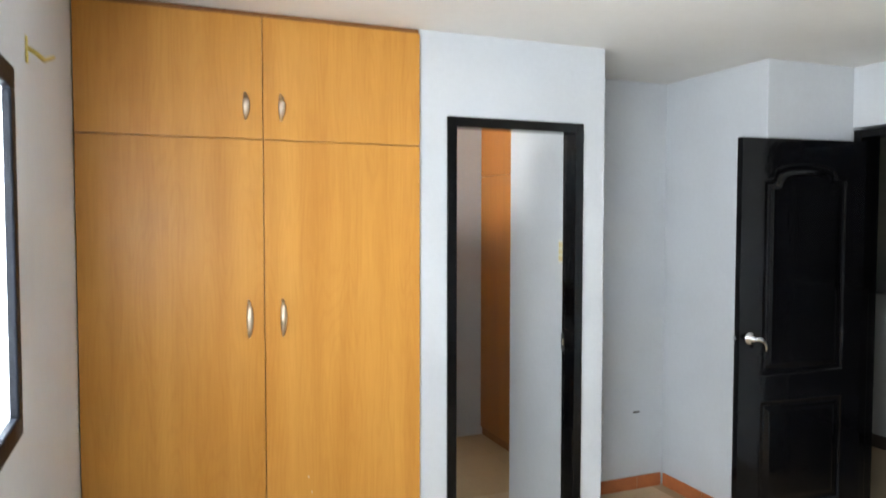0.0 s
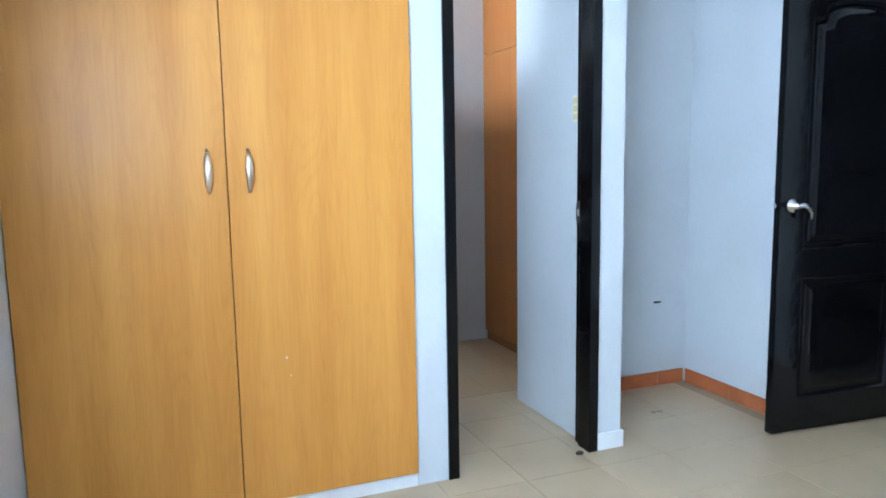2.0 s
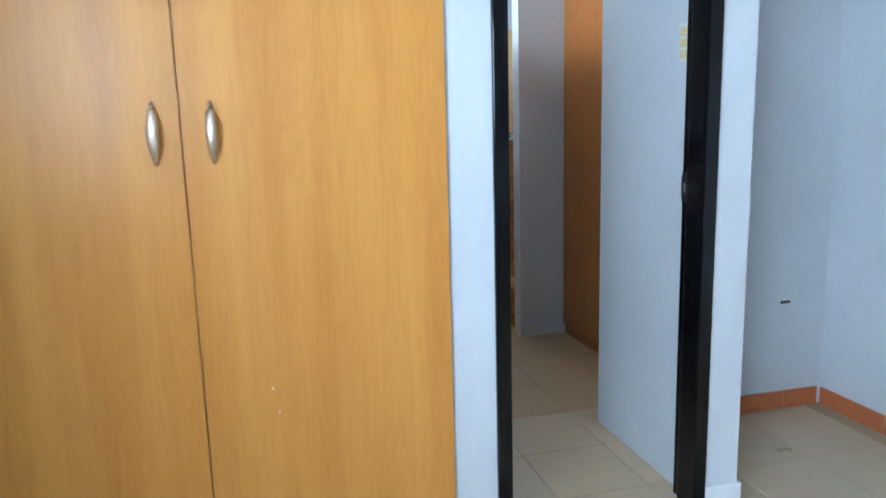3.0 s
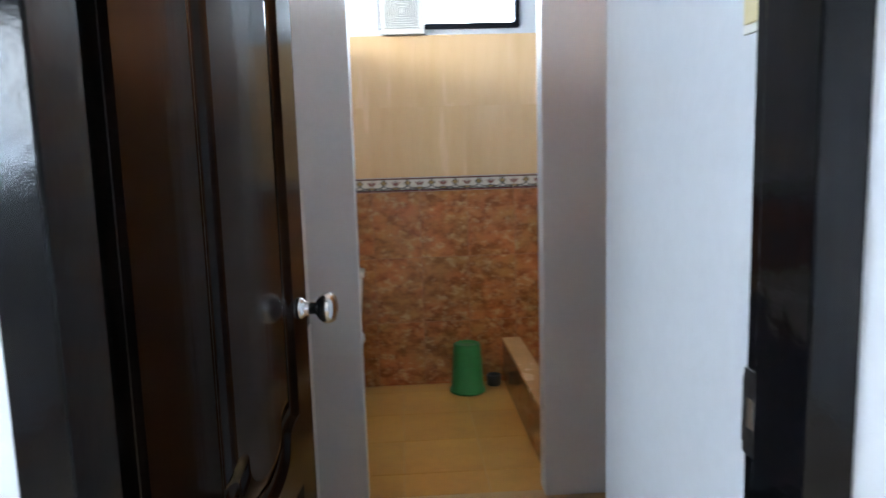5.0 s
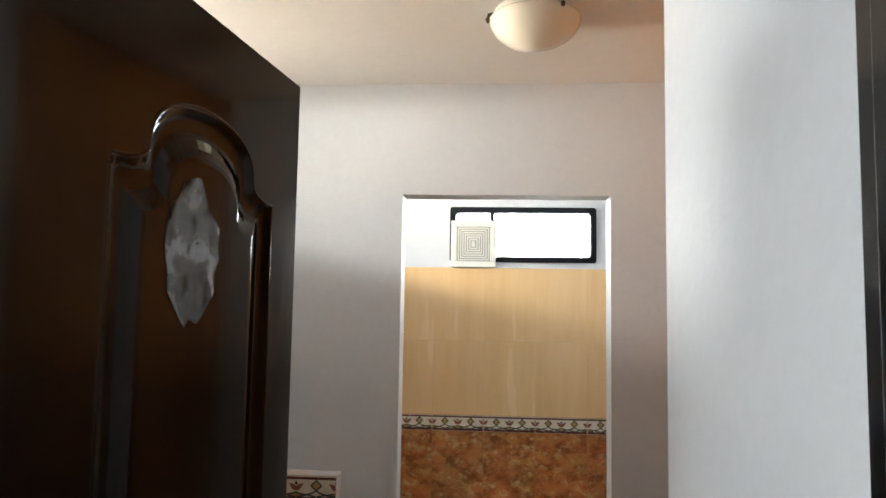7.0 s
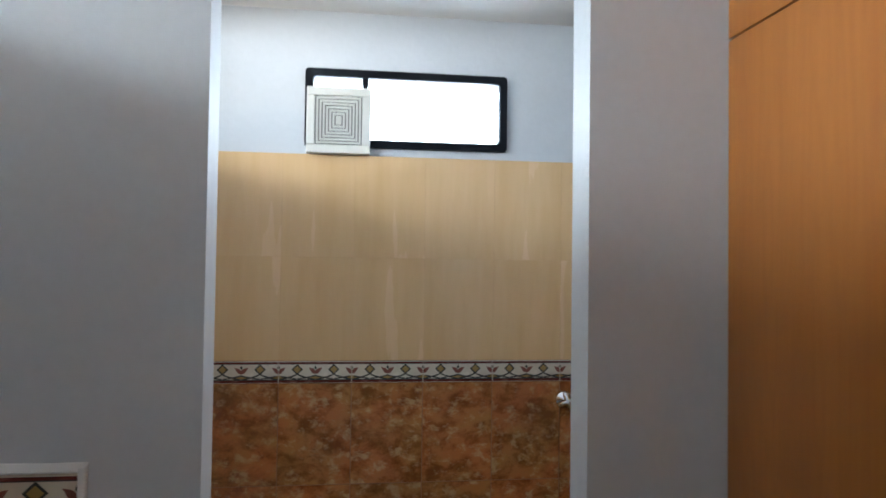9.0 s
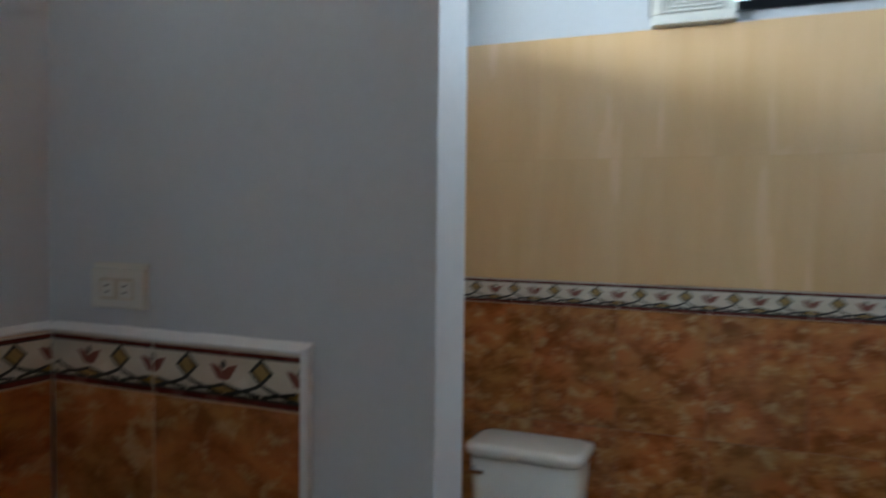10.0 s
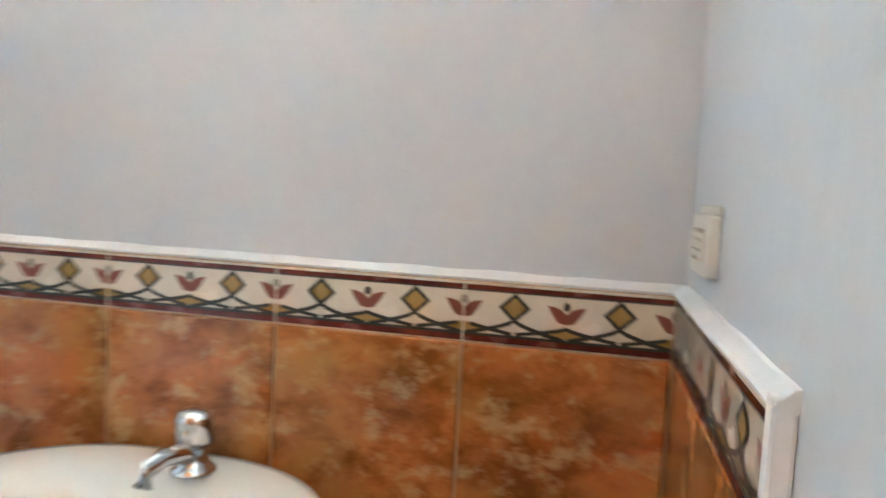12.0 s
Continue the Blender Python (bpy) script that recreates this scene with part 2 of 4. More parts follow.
# ---- builders ----
def link(name, bm, mats, parent=None, label="", smooth=False):
    me = bpy.data.meshes.new(name)
    bmesh.ops.recalc_face_normals(bm, faces=bm.faces)
    bm.to_mesh(me)
    bm.free()
    for m in mats if isinstance(mats, (list, tuple)) else [mats]:
        me.materials.append(m)
    if smooth:
        for p in me.polygons:
            p.use_smooth = True
    ob = new(name, me)
    if parent is not None:
        ob.parent = parent
    if label:
        ob["label"] = label
    return ob


def part(name, bm, material, parent, label="", smooth=False):
    return link(name, bm, material, parent, label, smooth)


def thing(name, m, label, category, group="", kind=""):
    ob = new(name)
    ob.matrix_world = m
    ob.empty_display_size = 0.1
    return tagged(ob, label, category, group, kind)


def add_box(bm, x0, x1, y0, y1, z0, z1, bevel=0.0, mat=0):
    vs = [bm.verts.new((x, y, z)) for x in (x0, x1) for y in (y0, y1) for z in (z0, z1)]
    fs = [bm.faces.new([vs[i] for i in q]) for q in ((0, 1, 3, 2), (4, 6, 7, 5), (0, 4, 5, 1), (2, 3, 7, 6), (0, 2, 6, 4), (1, 5, 7, 3))]
    for f in fs:
        f.material_index = mat
    if bevel:
        es = list({e for f in fs for e in f.edges})
        bmesh.ops.bevel(bm, geom=es, offset=bevel, segments=2, affect="EDGES", profile=0.5)
    return bm


def box(*a, bevel=0.0):
    return add_box(bmesh.new(), *a, bevel=bevel)


def boxes(*rows, bevel=0.0):
    bm = bmesh.new()
    for r in rows:
        add_box(bm, *r, bevel=bevel)
    return bm


def add_lathe(bm, profile, centre=(0, 0, 0), n=32, sx=1.0, sy=1.0, close=True):
    """Turns (radius, height) pairs round the upright axis."""
    rings = []
    for r, z in profile:
        rings.append([bm.verts.new((centre[0] + sx * r * math.cos(2 * math.pi * i / n), centre[1] + sy * r * math.sin(2 * math.pi * i / n), centre[2] + z)) for i in range(n)])
    for a, b in zip(rings, rings[1:]):
        for i in range(n):
            bm.faces.new((a[i], a[(i + 1) % n], b[(i + 1) % n], b[i]))
    if close:
        bm.faces.new(rings[0][::-1])
        bm.faces.new(rings[-1])
    return bm


def lathe(profile, **k):
    return add_lathe(bmesh.new(), profile, **k)


def add_tube(bm, pts, radius, n=10, flat=1.0):
    """A round bar along a path; radius may be a list."""
    pts = [Vector(p) for p in pts]
    rings = []
    for i, p in enumerate(pts):
        d = (pts[min(i + 1, len(pts) - 1)] - pts[max(i - 1, 0)]).normalized()
        ref = Vector((0, 0, 1)) if abs(d.z) < 0.9 else Vector((0, 1, 0))
        u = d.cross(ref).normalized()
        v = d.cross(u)
        r = radius[i] if isinstance(radius, (list, tuple)) else radius
        rings.append([bm.verts.new(p + r * (math.cos(2 * math.pi * k / n) * u + flat * math.sin(2 * math.pi * k / n) * v)) for k in range(n)])
    for a, b in zip(rings, rings[1:]):
        for k in range(n):
            bm.faces.new((a[k], a[(k + 1) % n], b[(k + 1) % n], b[k]))
    bm.faces.new(rings[0][::-1])
    bm.faces.new(rings[-1])
    return bm


def tube(pts, radius, **k):
    return add_tube(bmesh.new(), pts, radius, **k)


def add_plate(bm, outline, lo, hi, axis="y", mat=0):
    """An outline in two coordinates, drawn out between lo and hi along the third."""
    def v(a, b, c):
        return {"y": (a, c, b), "x": (c, a, b), "z": (a, b, c)}[axis]
    A = [bm.verts.new(v(a, b, lo)) for a, b in outline]
    B = [bm.verts.new(v(a, b, hi)) for a, b in outline]
    fs = [bm.faces.new(A), bm.faces.new(B[::-1])]
    for i in range(len(A)):
        fs.append(bm.faces.new((A[i], B[i], B[(i + 1) % len(A)], A[(i + 1) % len(A)])))
    for f in fs:
        f.material_index = mat
    return bm


def wall_with_holes(axis, lo, hi, u0, u1, z0, z1, holes):
    """One connected wall of some thickness, normal to axis, with rectangular openings (u0, u1, z0, z1)."""
    us = sorted({u0, u1, *[h[0] for h in holes], *[h[1] for h in holes]})
    zs = sorted({z0, z1, *[h[2] for h in holes], *[h[3] for h in holes]})
    bm = bmesh.new()
    vs = {}

    def v(i, j, k):
        if (i, j, k) not in vs:
            d = (lo, hi)[k]
            vs[i, j, k] = bm.verts.new((d, us[i], zs[j]) if axis == "x" else (us[i], d, zs[j]))
        return vs[i, j, k]

    def solid(i, j):
        if not (0 <= i < len(us) - 1 and 0 <= j < len(zs) - 1):
            return False
        a, b = (us[i] + us[i + 1]) / 2, (zs[j] + zs[j + 1]) / 2
        return not any(h[0] < a < h[1] and h[2] < b < h[3] for h in holes)
    for i in range(len(us) - 1):
        for j in range(len(zs) - 1):
            if not solid(i, j):
                continue
            for k in (0, 1):
                bm.faces.new((v(i, j, k), v(i + 1, j, k), v(i + 1, j + 1, k), v(i, j + 1, k)))
            for di, dj, (a, b) in ((-1, 0, ((i, j), (i, j + 1))), (1, 0, ((i + 1, j), (i + 1, j + 1))), (0, -1, ((i, j), (i + 1, j))), (0, 1, ((i, j + 1), (i + 1, j + 1)))):
                if not solid(i + di, j + dj):
                    bm.faces.new((v(*a, 0), v(*b, 0), v(*b, 1), v(*a, 1)))
    return bm


def structure(name, bm, mats, label="", smooth=False):
    return tagged(link(name, bm, mats, None, "", smooth), label, "", "", "structure")


# ---- large structure ----
XL, YC, YB = -0.529, 1.930, 3.289  # vestibule's left paint, wash-room partition, rear wall
DX, DT = 0.686, 2.06  # doorway's outer width and height
structure("wall_wardrobe_side", wall_with_holes("y", 0.0, 0.12, -0.127, 0.807, 0, H, [(0.0, DX, 0, DT)]), paint, "white painted wall round the dark-framed doorway")
structure("wall_stub", box(0.681, 0.807, 0.12, 0.715, 0, H, bevel=0.004), paint, "white painted short wall behind the doorway")
structure("wall_recess", box(0.807, 1.669, 0.604, 0.715, 0, H), paint, "white painted rear wall of the bedroom recess")
structure("wall_pillar", box(1.669, 2.42, -0.15, 0.715, 0, H, bevel=0.004), paint, "white painted wall block beside the entrance door")
structure("wall_east", wall_with_holes("x", 2.27, 2.42, -5.2, -0.15, 0, H, [(-1.08, -0.152, 0, 2.10)]), paint, "white painted wall with the entrance doorway")
structure("wall_south", box(-1.588, 2.42, -5.35, -5.2, 0, H), paint, "plain white bedroom wall")
WY0, WY1, WZ0, WZ1 = -3.07, -1.22, 1.185, 1.918
structure("wall_west", wall_with_holes("x", -1.588, -1.438, -5.2, 0.66, 0, H, [(WY0, WY1, WZ0, WZ1)]), paint, "white painted wall with the bedroom window")
structure("wall_wardrobe_end", box(-0.127, -0.04, 0.12, 0.66, 0, H), paint, "white painted wall between wardrobe and doorway")
structure("wall_wardrobe_rear", box(-1.438, -0.127, 0.61, 0.66, 0, H), paint, "white painted wall behind the wardrobe")
HW = ((0.95, 1.75), (2.15, 2.95))  # high windows, along y
HZ0, HZ1 = 1.95, 2.36
structure("wall_washroom_west", wall_with_holes("x", XL - 0.12, XL, 0.66, YB + 0.15, 0, H, [(a, b, HZ0, HZ1) for a, b in HW]), paint, "grey-white painted wall above the brown wainscot")
OX0, OX1, OZ = 0.142, 0.805, 2.051
structure("wall_partition", wall_with_holes("y", YC, 2.025, XL, 1.95, 0, H, [(OX0, OX1, 0, OZ)]), paint, "grey-white partition with a plain opening to the toilet")
VX0, VX1, VZ0, VZ1 = 0.218, 0.958, 1.925, 2.206
structure("wall_north", wall_with_holes("y", YB, YB + 0.15, XL, 1.95, 0, H, [(VX0, VX1, VZ0, VZ1)]), paint, "painted rear wall with a small high window")
structure("wall_wc_east", box(1.95, 2.07, 0.715, YB + 0.15, 0, H), paint, "plain wall closing the shower")
structure("ceiling", box(-1.588, 5.2, -5.35, YB + 0.15, H, H + 0.1), paint_ceiling, "white painted ceiling")
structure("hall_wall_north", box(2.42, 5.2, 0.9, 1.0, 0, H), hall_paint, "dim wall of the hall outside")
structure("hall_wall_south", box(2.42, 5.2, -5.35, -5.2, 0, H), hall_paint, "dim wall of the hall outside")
# The unlit hall's darkness is put into this wall's near-black colour.
structure("hall_wall_east", box(5.1, 5.2, -5.2, 0.9, 0, H), dark_wood_and_gloom, "far wall of the hall, coloured near black for its darkness")
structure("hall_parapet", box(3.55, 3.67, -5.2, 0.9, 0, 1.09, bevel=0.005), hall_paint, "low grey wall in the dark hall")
structure("hall_floor", box(2.42, 5.2, -5.2, 0.9, -0.1, 0.0), floor_tile, "beige tiled floor of the dark hall")
structure("baseboard_hall", box(3.535, 3.55, -5.2, 0.9, 0, 0.09), dark_wood_and_gloom, "dark baseboard of the hall")
floor = structure("floor", boxes((-1.588, 2.42, -5.2, YC + 0.05, -0.1, -0.004)), grout, "worn beige ceramic tiles, dusty")
floor_wc = structure("floor_wc", box(XL, 1.95, YC + 0.05, YB, -0.1, -0.004), grout, "amber ceramic tiles of the toilet floor")

# distance outside the two windows
structure("backdrop_west", box(-3.21, -3.2, -6.0, 9.0, -0.5, 4.5), daylight, "bright overcast daylight outside")
structure("backdrop_north", box(-2.0, 3.5, 4.3, 4.31, 0.5, 4.5), daylight, "bright overcast daylight outside")


# ---- windows ----
def window_frame_bars(u0, u1, z0, z1, w):
    return ((u0, u1, z0, z0 + w), (u0, u1, z1 - w, z1), (u0, u0 + w, z0 + w, z1 - w), (u1 - w, u1, z0 + w, z1 - w))


win1 = thing("window_1", pose(-1.438, WY1, WZ0), "wide dark-framed bedroom window with bright frosted panes", "window", kind="structure")
fr = bmesh.new()
for a, b, c, d in window_frame_bars(WY0 - WY1, 0, 0, WZ1 - WZ0, 0.045):
    add_box(fr, -0.030, 0.012, a, b, c, d, bevel=0.004)
part("window_frame", fr, steel_dark, win1)
mid = (WY0 - WY1) / 2
part("mullion", box(-0.026, 0.004, mid - 0.02, mid + 0.02, 0.045, WZ1 - WZ0 - 0.045, bevel=0.003), black_paint, win1)
for a, b in ((WY0 - WY1 + 0.045, mid - 0.02), (mid + 0.02, -0.045)):
    p = part("pane", box(-0.008, -0.004, a, b, 0.045, WZ1 - WZ0 - 0.045), frosted, win1)
    p.visible_shadow = False

win2 = thing("window_2", pose(VX0, YB, VZ0), "small high dark-framed sliding window with bright panes", "window", kind="structure")
def rounded_ring(w_, h_, bar, r_out, r_in, y0, y1, m=6):
    """A window frame in one piece: a rounded rectangle with a rounded opening, between y0 and y1."""
    def loop(x0, x1, z0, z1, r):
        out = []
        for cx, cz, a0 in ((x1 - r, z1 - r, 0), (x0 + r, z1 - r, 90), (x0 + r, z0 + r, 180), (x1 - r, z0 + r, 270)):
            for k in range(m):
                a = math.radians(a0 + 90 * k / (m - 1))
                out.append((cx + r * math.cos(a), cz + r * math.sin(a)))
        return out
    bm = bmesh.new()
    outer, inner = loop(0, w_, 0, h_, r_out), loop(bar, w_ - bar, bar, h_ - bar, r_in)
    soft_in = loop(bar - 0.004, w_ - bar + 0.004, bar - 0.004, h_ - bar + 0.004, r_in + 0.003)
    rings = [[bm.verts.new((x, y, z)) for x, z in pts] for pts, y in ((outer, y1), (outer, y0), (soft_in, y0), (inner, y0 + 0.004), (inner, y1))]
    n = len(outer)
    for P, Q in zip(rings, rings[1:] + rings[:1]):
        for i in range(n):
            bm.faces.new((P[i], P[(i + 1) % n], Q[(i + 1) % n], Q[i]))
    return bm


part("window_frame", rounded_ring(VX1 - VX0, VZ1 - VZ0, 0.029, 0.014, 0.016, -0.014, 0.05), steel_dark, win2)
part("mullion", box(0.205, 0.226, -0.008, 0.04, 0.022, VZ1 - VZ0 - 0.022, bevel=0.003), steel_dark, win2)
for a, b in ((0.022, 0.205), (0.226, VX1 - VX0 - 0.022)):
    p = part("pane", box(a, b, 0.012, 0.016, 0.022, VZ1 - VZ0 - 0.022), glass, win2)
    p.visible_shadow = False

for k, (y0, y1) in enumerate(HW):
    w3 = thing("window_%d" % (3 + k), pose(XL - 0.10, y0, HZ0), "high narrow dark-framed window in the washroom wall", "window", kind="structure")
    fr = bmesh.new()
    for a, b, c, d in window_frame_bars(0, y1 - y0, 0, HZ1 - HZ0, 0.022):
        add_box(fr, 0, 0.03, a, b, c, d, bevel=0.003)
    part("window_frame", fr, steel_dark, w3)
    p = part("pane", box(0.012, 0.016, 0.022, y1 - y0 - 0.022, 0.022, HZ1 - HZ0 - 0.022), glass, w3)
    p.visible_shadow = False

# ---- ventilation grille beside the window ----
vent = thing("ventilation_grille", pose(0.226, YB, 1.897), "square white plastic extractor grille covering a window corner", "vent")
VW, VH = 0.226, 0.235
part("body", box(0.008, VW - 0.008, -0.030, -0.016, 0.008, VH - 0.008, bevel=0.004), slot_shade, vent, "plastic behind the slats, coloured grey for the slots' shade")
bm = bmesh.new()
for a, b, c, d in window_frame_bars(0, VW, 0, VH, 0.03):
    add_box(bm, a, b, -0.042, -0.0005 if c < 0.02 else -0.016, c, d, bevel=0.003)
part("frame", bm, plastic_white, vent)
for k in range(7):
    i = 0.034 + 0.0115 * k
    bm = bmesh.new()
    for a, b, c, d in window_frame_bars(i, VW - i, i, VH - i, 0.0066):
        add_box(bm, a, b, -0.041, -0.0305, c, d)
    part("slat", bm, plastic_white, vent)
part("hub", box(VW / 2 - 0.008, VW / 2 + 0.008, -0.042, -0.0305, VH / 2 - 0.008, VH / 2 + 0.008, bevel=0.003), plastic_white, vent)


# ---- doors ----
def arch(w, h, rise, shoulder, n=18):
    """A cathedral-arched panel outline: scooped shoulders under a round crown."""
    pts = [(0, 0), (w, 0), (w, h - rise)]
    s = shoulder
    for i in range(1, 7):
        a = math.pi / 2 * i / 6
        pts.append((w - s * math.sin(a) * 0.9, h - rise + 0.25 * rise * (1 - math.cos(a))))
    x1, z1 = pts[-1]
    for i in range(1, n):
        a = math.pi * i / n
        pts.append((w / 2 + (x1 - w / 2) * math.cos(a), z1 + (h - z1) * math.sin(a) ** 0.75))
    left = [(w - x, z) for x, z in pts[2:9]][::-1]
    return pts + left


def inset(pts, d):
    cx = sum(p[0] for p in pts) / len(pts)
    zs = [p[1] for p in pts]
    cz, hw, hh = (min(zs) + max(zs)) / 2, max(abs(p[0] - cx) for p in pts), (max(zs) - min(zs)) / 2
    return [(cx + (x - cx) * (1 - d / hw), cz + (z - cz) * (1 - d / hh)) for x, z in pts]


def leaf_parts(door, w, h, mat, u0, u1, foot=False):
    """A leaf from the hinge along +x, its visible face towards -y, with two panels sunk between u0 and u1 behind a routed groove."""
    part("leaf", box(0, w, 0.0095, 0.038, 0.012, h, bevel=0.002), mat, door)
    pw = u1 - u0
    outlines = []
    for z, hh, curved in ((0.835, h - 0.835 - 0.115, True), (0.16, 0.55, False)):
        o = arch(pw, hh, 0.085, 0.07) if curved else [(0, 0), (pw, 0), (pw, hh), (0, hh)]
        if curved and foot:
            low = [(x, 0.085 - q) for x, q in arch(pw, 0.085 + 0.03, 0.085, 0.07)[2:]]
            o = [(pw - x, q - 0.055) for x, q in low] + o[2:]
        outlines.append([(x + u0, q + z) for x, q in o])
    bm = bmesh.new()
    rim = [bm.verts.new((x, 0, q)) for x, q in ((0, 0.012), (w, 0.012), (w, h), (0, h))]
    loops = [rim] + [[bm.verts.new((x, 0, q)) for x, q in o] for o in outlines]
    edges = [bm.edges.new((L[i], L[(i + 1) % len(L)])) for L in loops for i in range(len(L))]
    bmesh.ops.triangle_fill(bm, use_beauty=True, use_dissolve=False, edges=edges)
    rear = [bm.verts.new((v.co.x, 0.0094, v.co.z)) for v in rim]
    for i in range(4):
        bm.faces.new((rim[i], rim[(i + 1) % 4], rear[(i + 1) % 4], rear[i]))
    part("face_frame", bm, mat, door)
    for o in outlines:
        for nm, profile in (("moulding", ((0.0, 0.0), (0.003, -0.0012), (0.006, 0.0008), (0.012, 0.0065), (0.018, 0.0088), (0.030, 0.0090))), ("raised_panel", ((0.030, 0.0090), (0.036, 0.0082), (0.048, 0.0040), (0.058, 0.0014), (0.064, 0.0006)))):
            bm = bmesh.new()
            rings = [[bm.verts.new((x, y, q)) for x, q in inset(o, d)] for d, y in profile]
            for A, B in zip(rings, rings[1:]):
                for i in range(len(A)):
                    bm.faces.new((A[i], A[(i + 1) % len(A)], B[(i + 1) % len(A)], B[i]))
            if nm == "raised_panel":
                bm.faces.new(rings[-1])
            part(nm, bm, mat, door, smooth=nm == "moulding")


def knob(parent, x, z):
    k = part("door_knob", lathe([(0.0, 0), (0.019, 0.0), (0.020, 0.003), (0.017, 0.007), (0.012, 0.012), (0.011, 0.030), (0.020, 0.036), (0.027, 0.045), (0.028, 0.055), (0.023, 0.064), (0.010, 0.068), (0.0, 0.069)], n=28, close=False), chrome, parent, "round chrome knob", True)
    k.matrix_basis = pose(x, 0, z, 90, 0, 0)
    return k


def door_frame(name, m, w, h, depth, label):
    f = thing(name, m, label, "door frame", kind="structure")
    j, e = 0.044, 0.030  # casing in front of and behind the rebate
    for nm, rows in (("jamb", ((0, j, -0.012, 0.078, 0, h), (0, e, 0.078, depth + 0.002, 0, h))), ("jamb", ((w - j, w, -0.012, 0.078, 0, h), (w - e, w, 0.078, depth + 0.002, 0, h))), ("head", ((j, w - j, -0.012, 0.078, h - j, h), (e, w - e, 0.078, depth + 0.002, h - e, h)))):
        part(nm, boxes(*rows, bevel=0.003), black_paint, f)
    return f


frame_wash = door_frame("door_frame_1", pose(0, 0, 0), DX, DT, 0.12, "black painted wooden frame of the washroom doorway")
strike = part("strike_plate", boxes((0.6535, 0.6558, 0.092, 0.121, 0.975, 1.065), (0.6545, 0.6600, 0.1225, 0.1255, 0.985, 1.055), bevel=0.001), plastic_black, frame_wash, "worn dark metal strike plate")
part("latch_hole", box(0.6524, 0.6534, 0.100, 0.110, 1.005, 1.035), satin_nickel, frame_wash)

ang = math.degrees(math.atan2(0.622, 0.074))
door2 = thing("washroom_door", pose(0.052, 0.122, 0, 0, 0, ang), "open dark brown varnished door with arched panels and scuffs", "door")
leaf_parts(door2, 0.626, 2.03, door_brown, 0.175, 0.54, True)
knob(door2, 0.578, 1.02)
part("lock_plate", box(0.6215, 0.6235, 0.008, 0.030, 0.96, 1.08, bevel=0.0008), chrome, door2)
bm = bmesh.new()
random.seed(4)
pts = []
for i in range(26):
    a = 2 * math.pi * i / 26
    r = 1 + random.uniform(-0.16, 0.16)
    pts.append((0.332 + 0.066 * r * math.cos(a) * (1.0 - 0.55 * (math.sin(a) < 0) * abs(math.sin(a))), 1.742 + 0.080 * r * math.sin(a)))
add_plate(bm, pts, -0.0004, 0.0004)
part("scuffed_patch", bm, scuff, door2, "whitish worn patch in the varnish")
for z in (0.25, 1.75):
    part("hinge", tube([(-0.004, -0.004, z), (-0.004, -0.004, z + 0.09)], 0.006), satin_nickel, door2)

door_frame("door_frame_2", pose(2.27, -0.165, 0, 0, 0, -90), 0.90, 2.085, 0.15, "black painted wooden frame of the entrance")
door1 = thing("entrance_door", pose(1.473, -0.190, 0, 0, 0, -4.9), "open black painted panelled door with a chrome lever", "door")
leaf_parts(door1, 0.77, 2.015, black_paint, 0.13, 0.65)
part("lever_rose", lathe([(0.0, 0), (0.033, 0), (0.033, 0.005), (0.027, 0.012), (0.015, 0.018), (0.011, 0.045), (0.0, 0.046)], n=24, close=False), chrome, door1, "round chrome rose", True).matrix_basis = pose(0.062, 0, 1.03, 90, 0, 0)
part("lever", tube([(0.056, -0.045, 1.03), (0.075, -0.052, 1.034), (0.098, -0.053, 1.026), (0.114, -0.050, 0.998), (0.117, -0.048, 0.972)], [0.012, 0.013, 0.012, 0.010, 0.008]), chrome, door1, "curved chrome lever", True)
plate = part("lock_plate", box(-0.0022, -0.0002, 0.008, 0.030, 0.985, 1.075, bevel=0.0006), black_paint, door1, "black painted latch plate")
part("latch_bolt", box(-0.016, -0.0023, 0.013, 0.025, 1.020, 1.042, bevel=0.002), chrome, plate, "chrome latch bolt")


# ---- built-in wardrobe ----
WX0, WXC, WX1, WZB, WZS, WZT = -1.436, -0.779, -0.129, 0.058, 1.924, 2.398
wardrobe = thing("built_in_wardrobe", pose(WX0, 0, 0), "tall orange-brown laminate built-in wardrobe with four closed doors", "wardrobe")
W = WX1 - WX0
C = WXC - WX0
part("body", boxes((0, 0.018, 0.004, 0.60, WZB, WZT), (W - 0.018, W, 0.004, 0.60, WZB, WZT), (0.018, W - 0.018, 0.03, 0.60, WZB, WZB + 0.018), (0.018, W - 0.018, 0.03, 0.60, WZT - 0.018, WZT), (0.018, W - 0.018, 0.58, 0.60, WZB + 0.018, WZT - 0.018)), laminate_edge, wardrobe)
part("plinth", box(0, W, -0.004, 0.05, 0, WZB - 0.003, bevel=0.002), trim_white, wardrobe, "white painted plinth")
part("top_trim", box(0, W, 0.003, 0.03, WZT + 0.001, H - 0.001), laminate_edge, wardrobe)


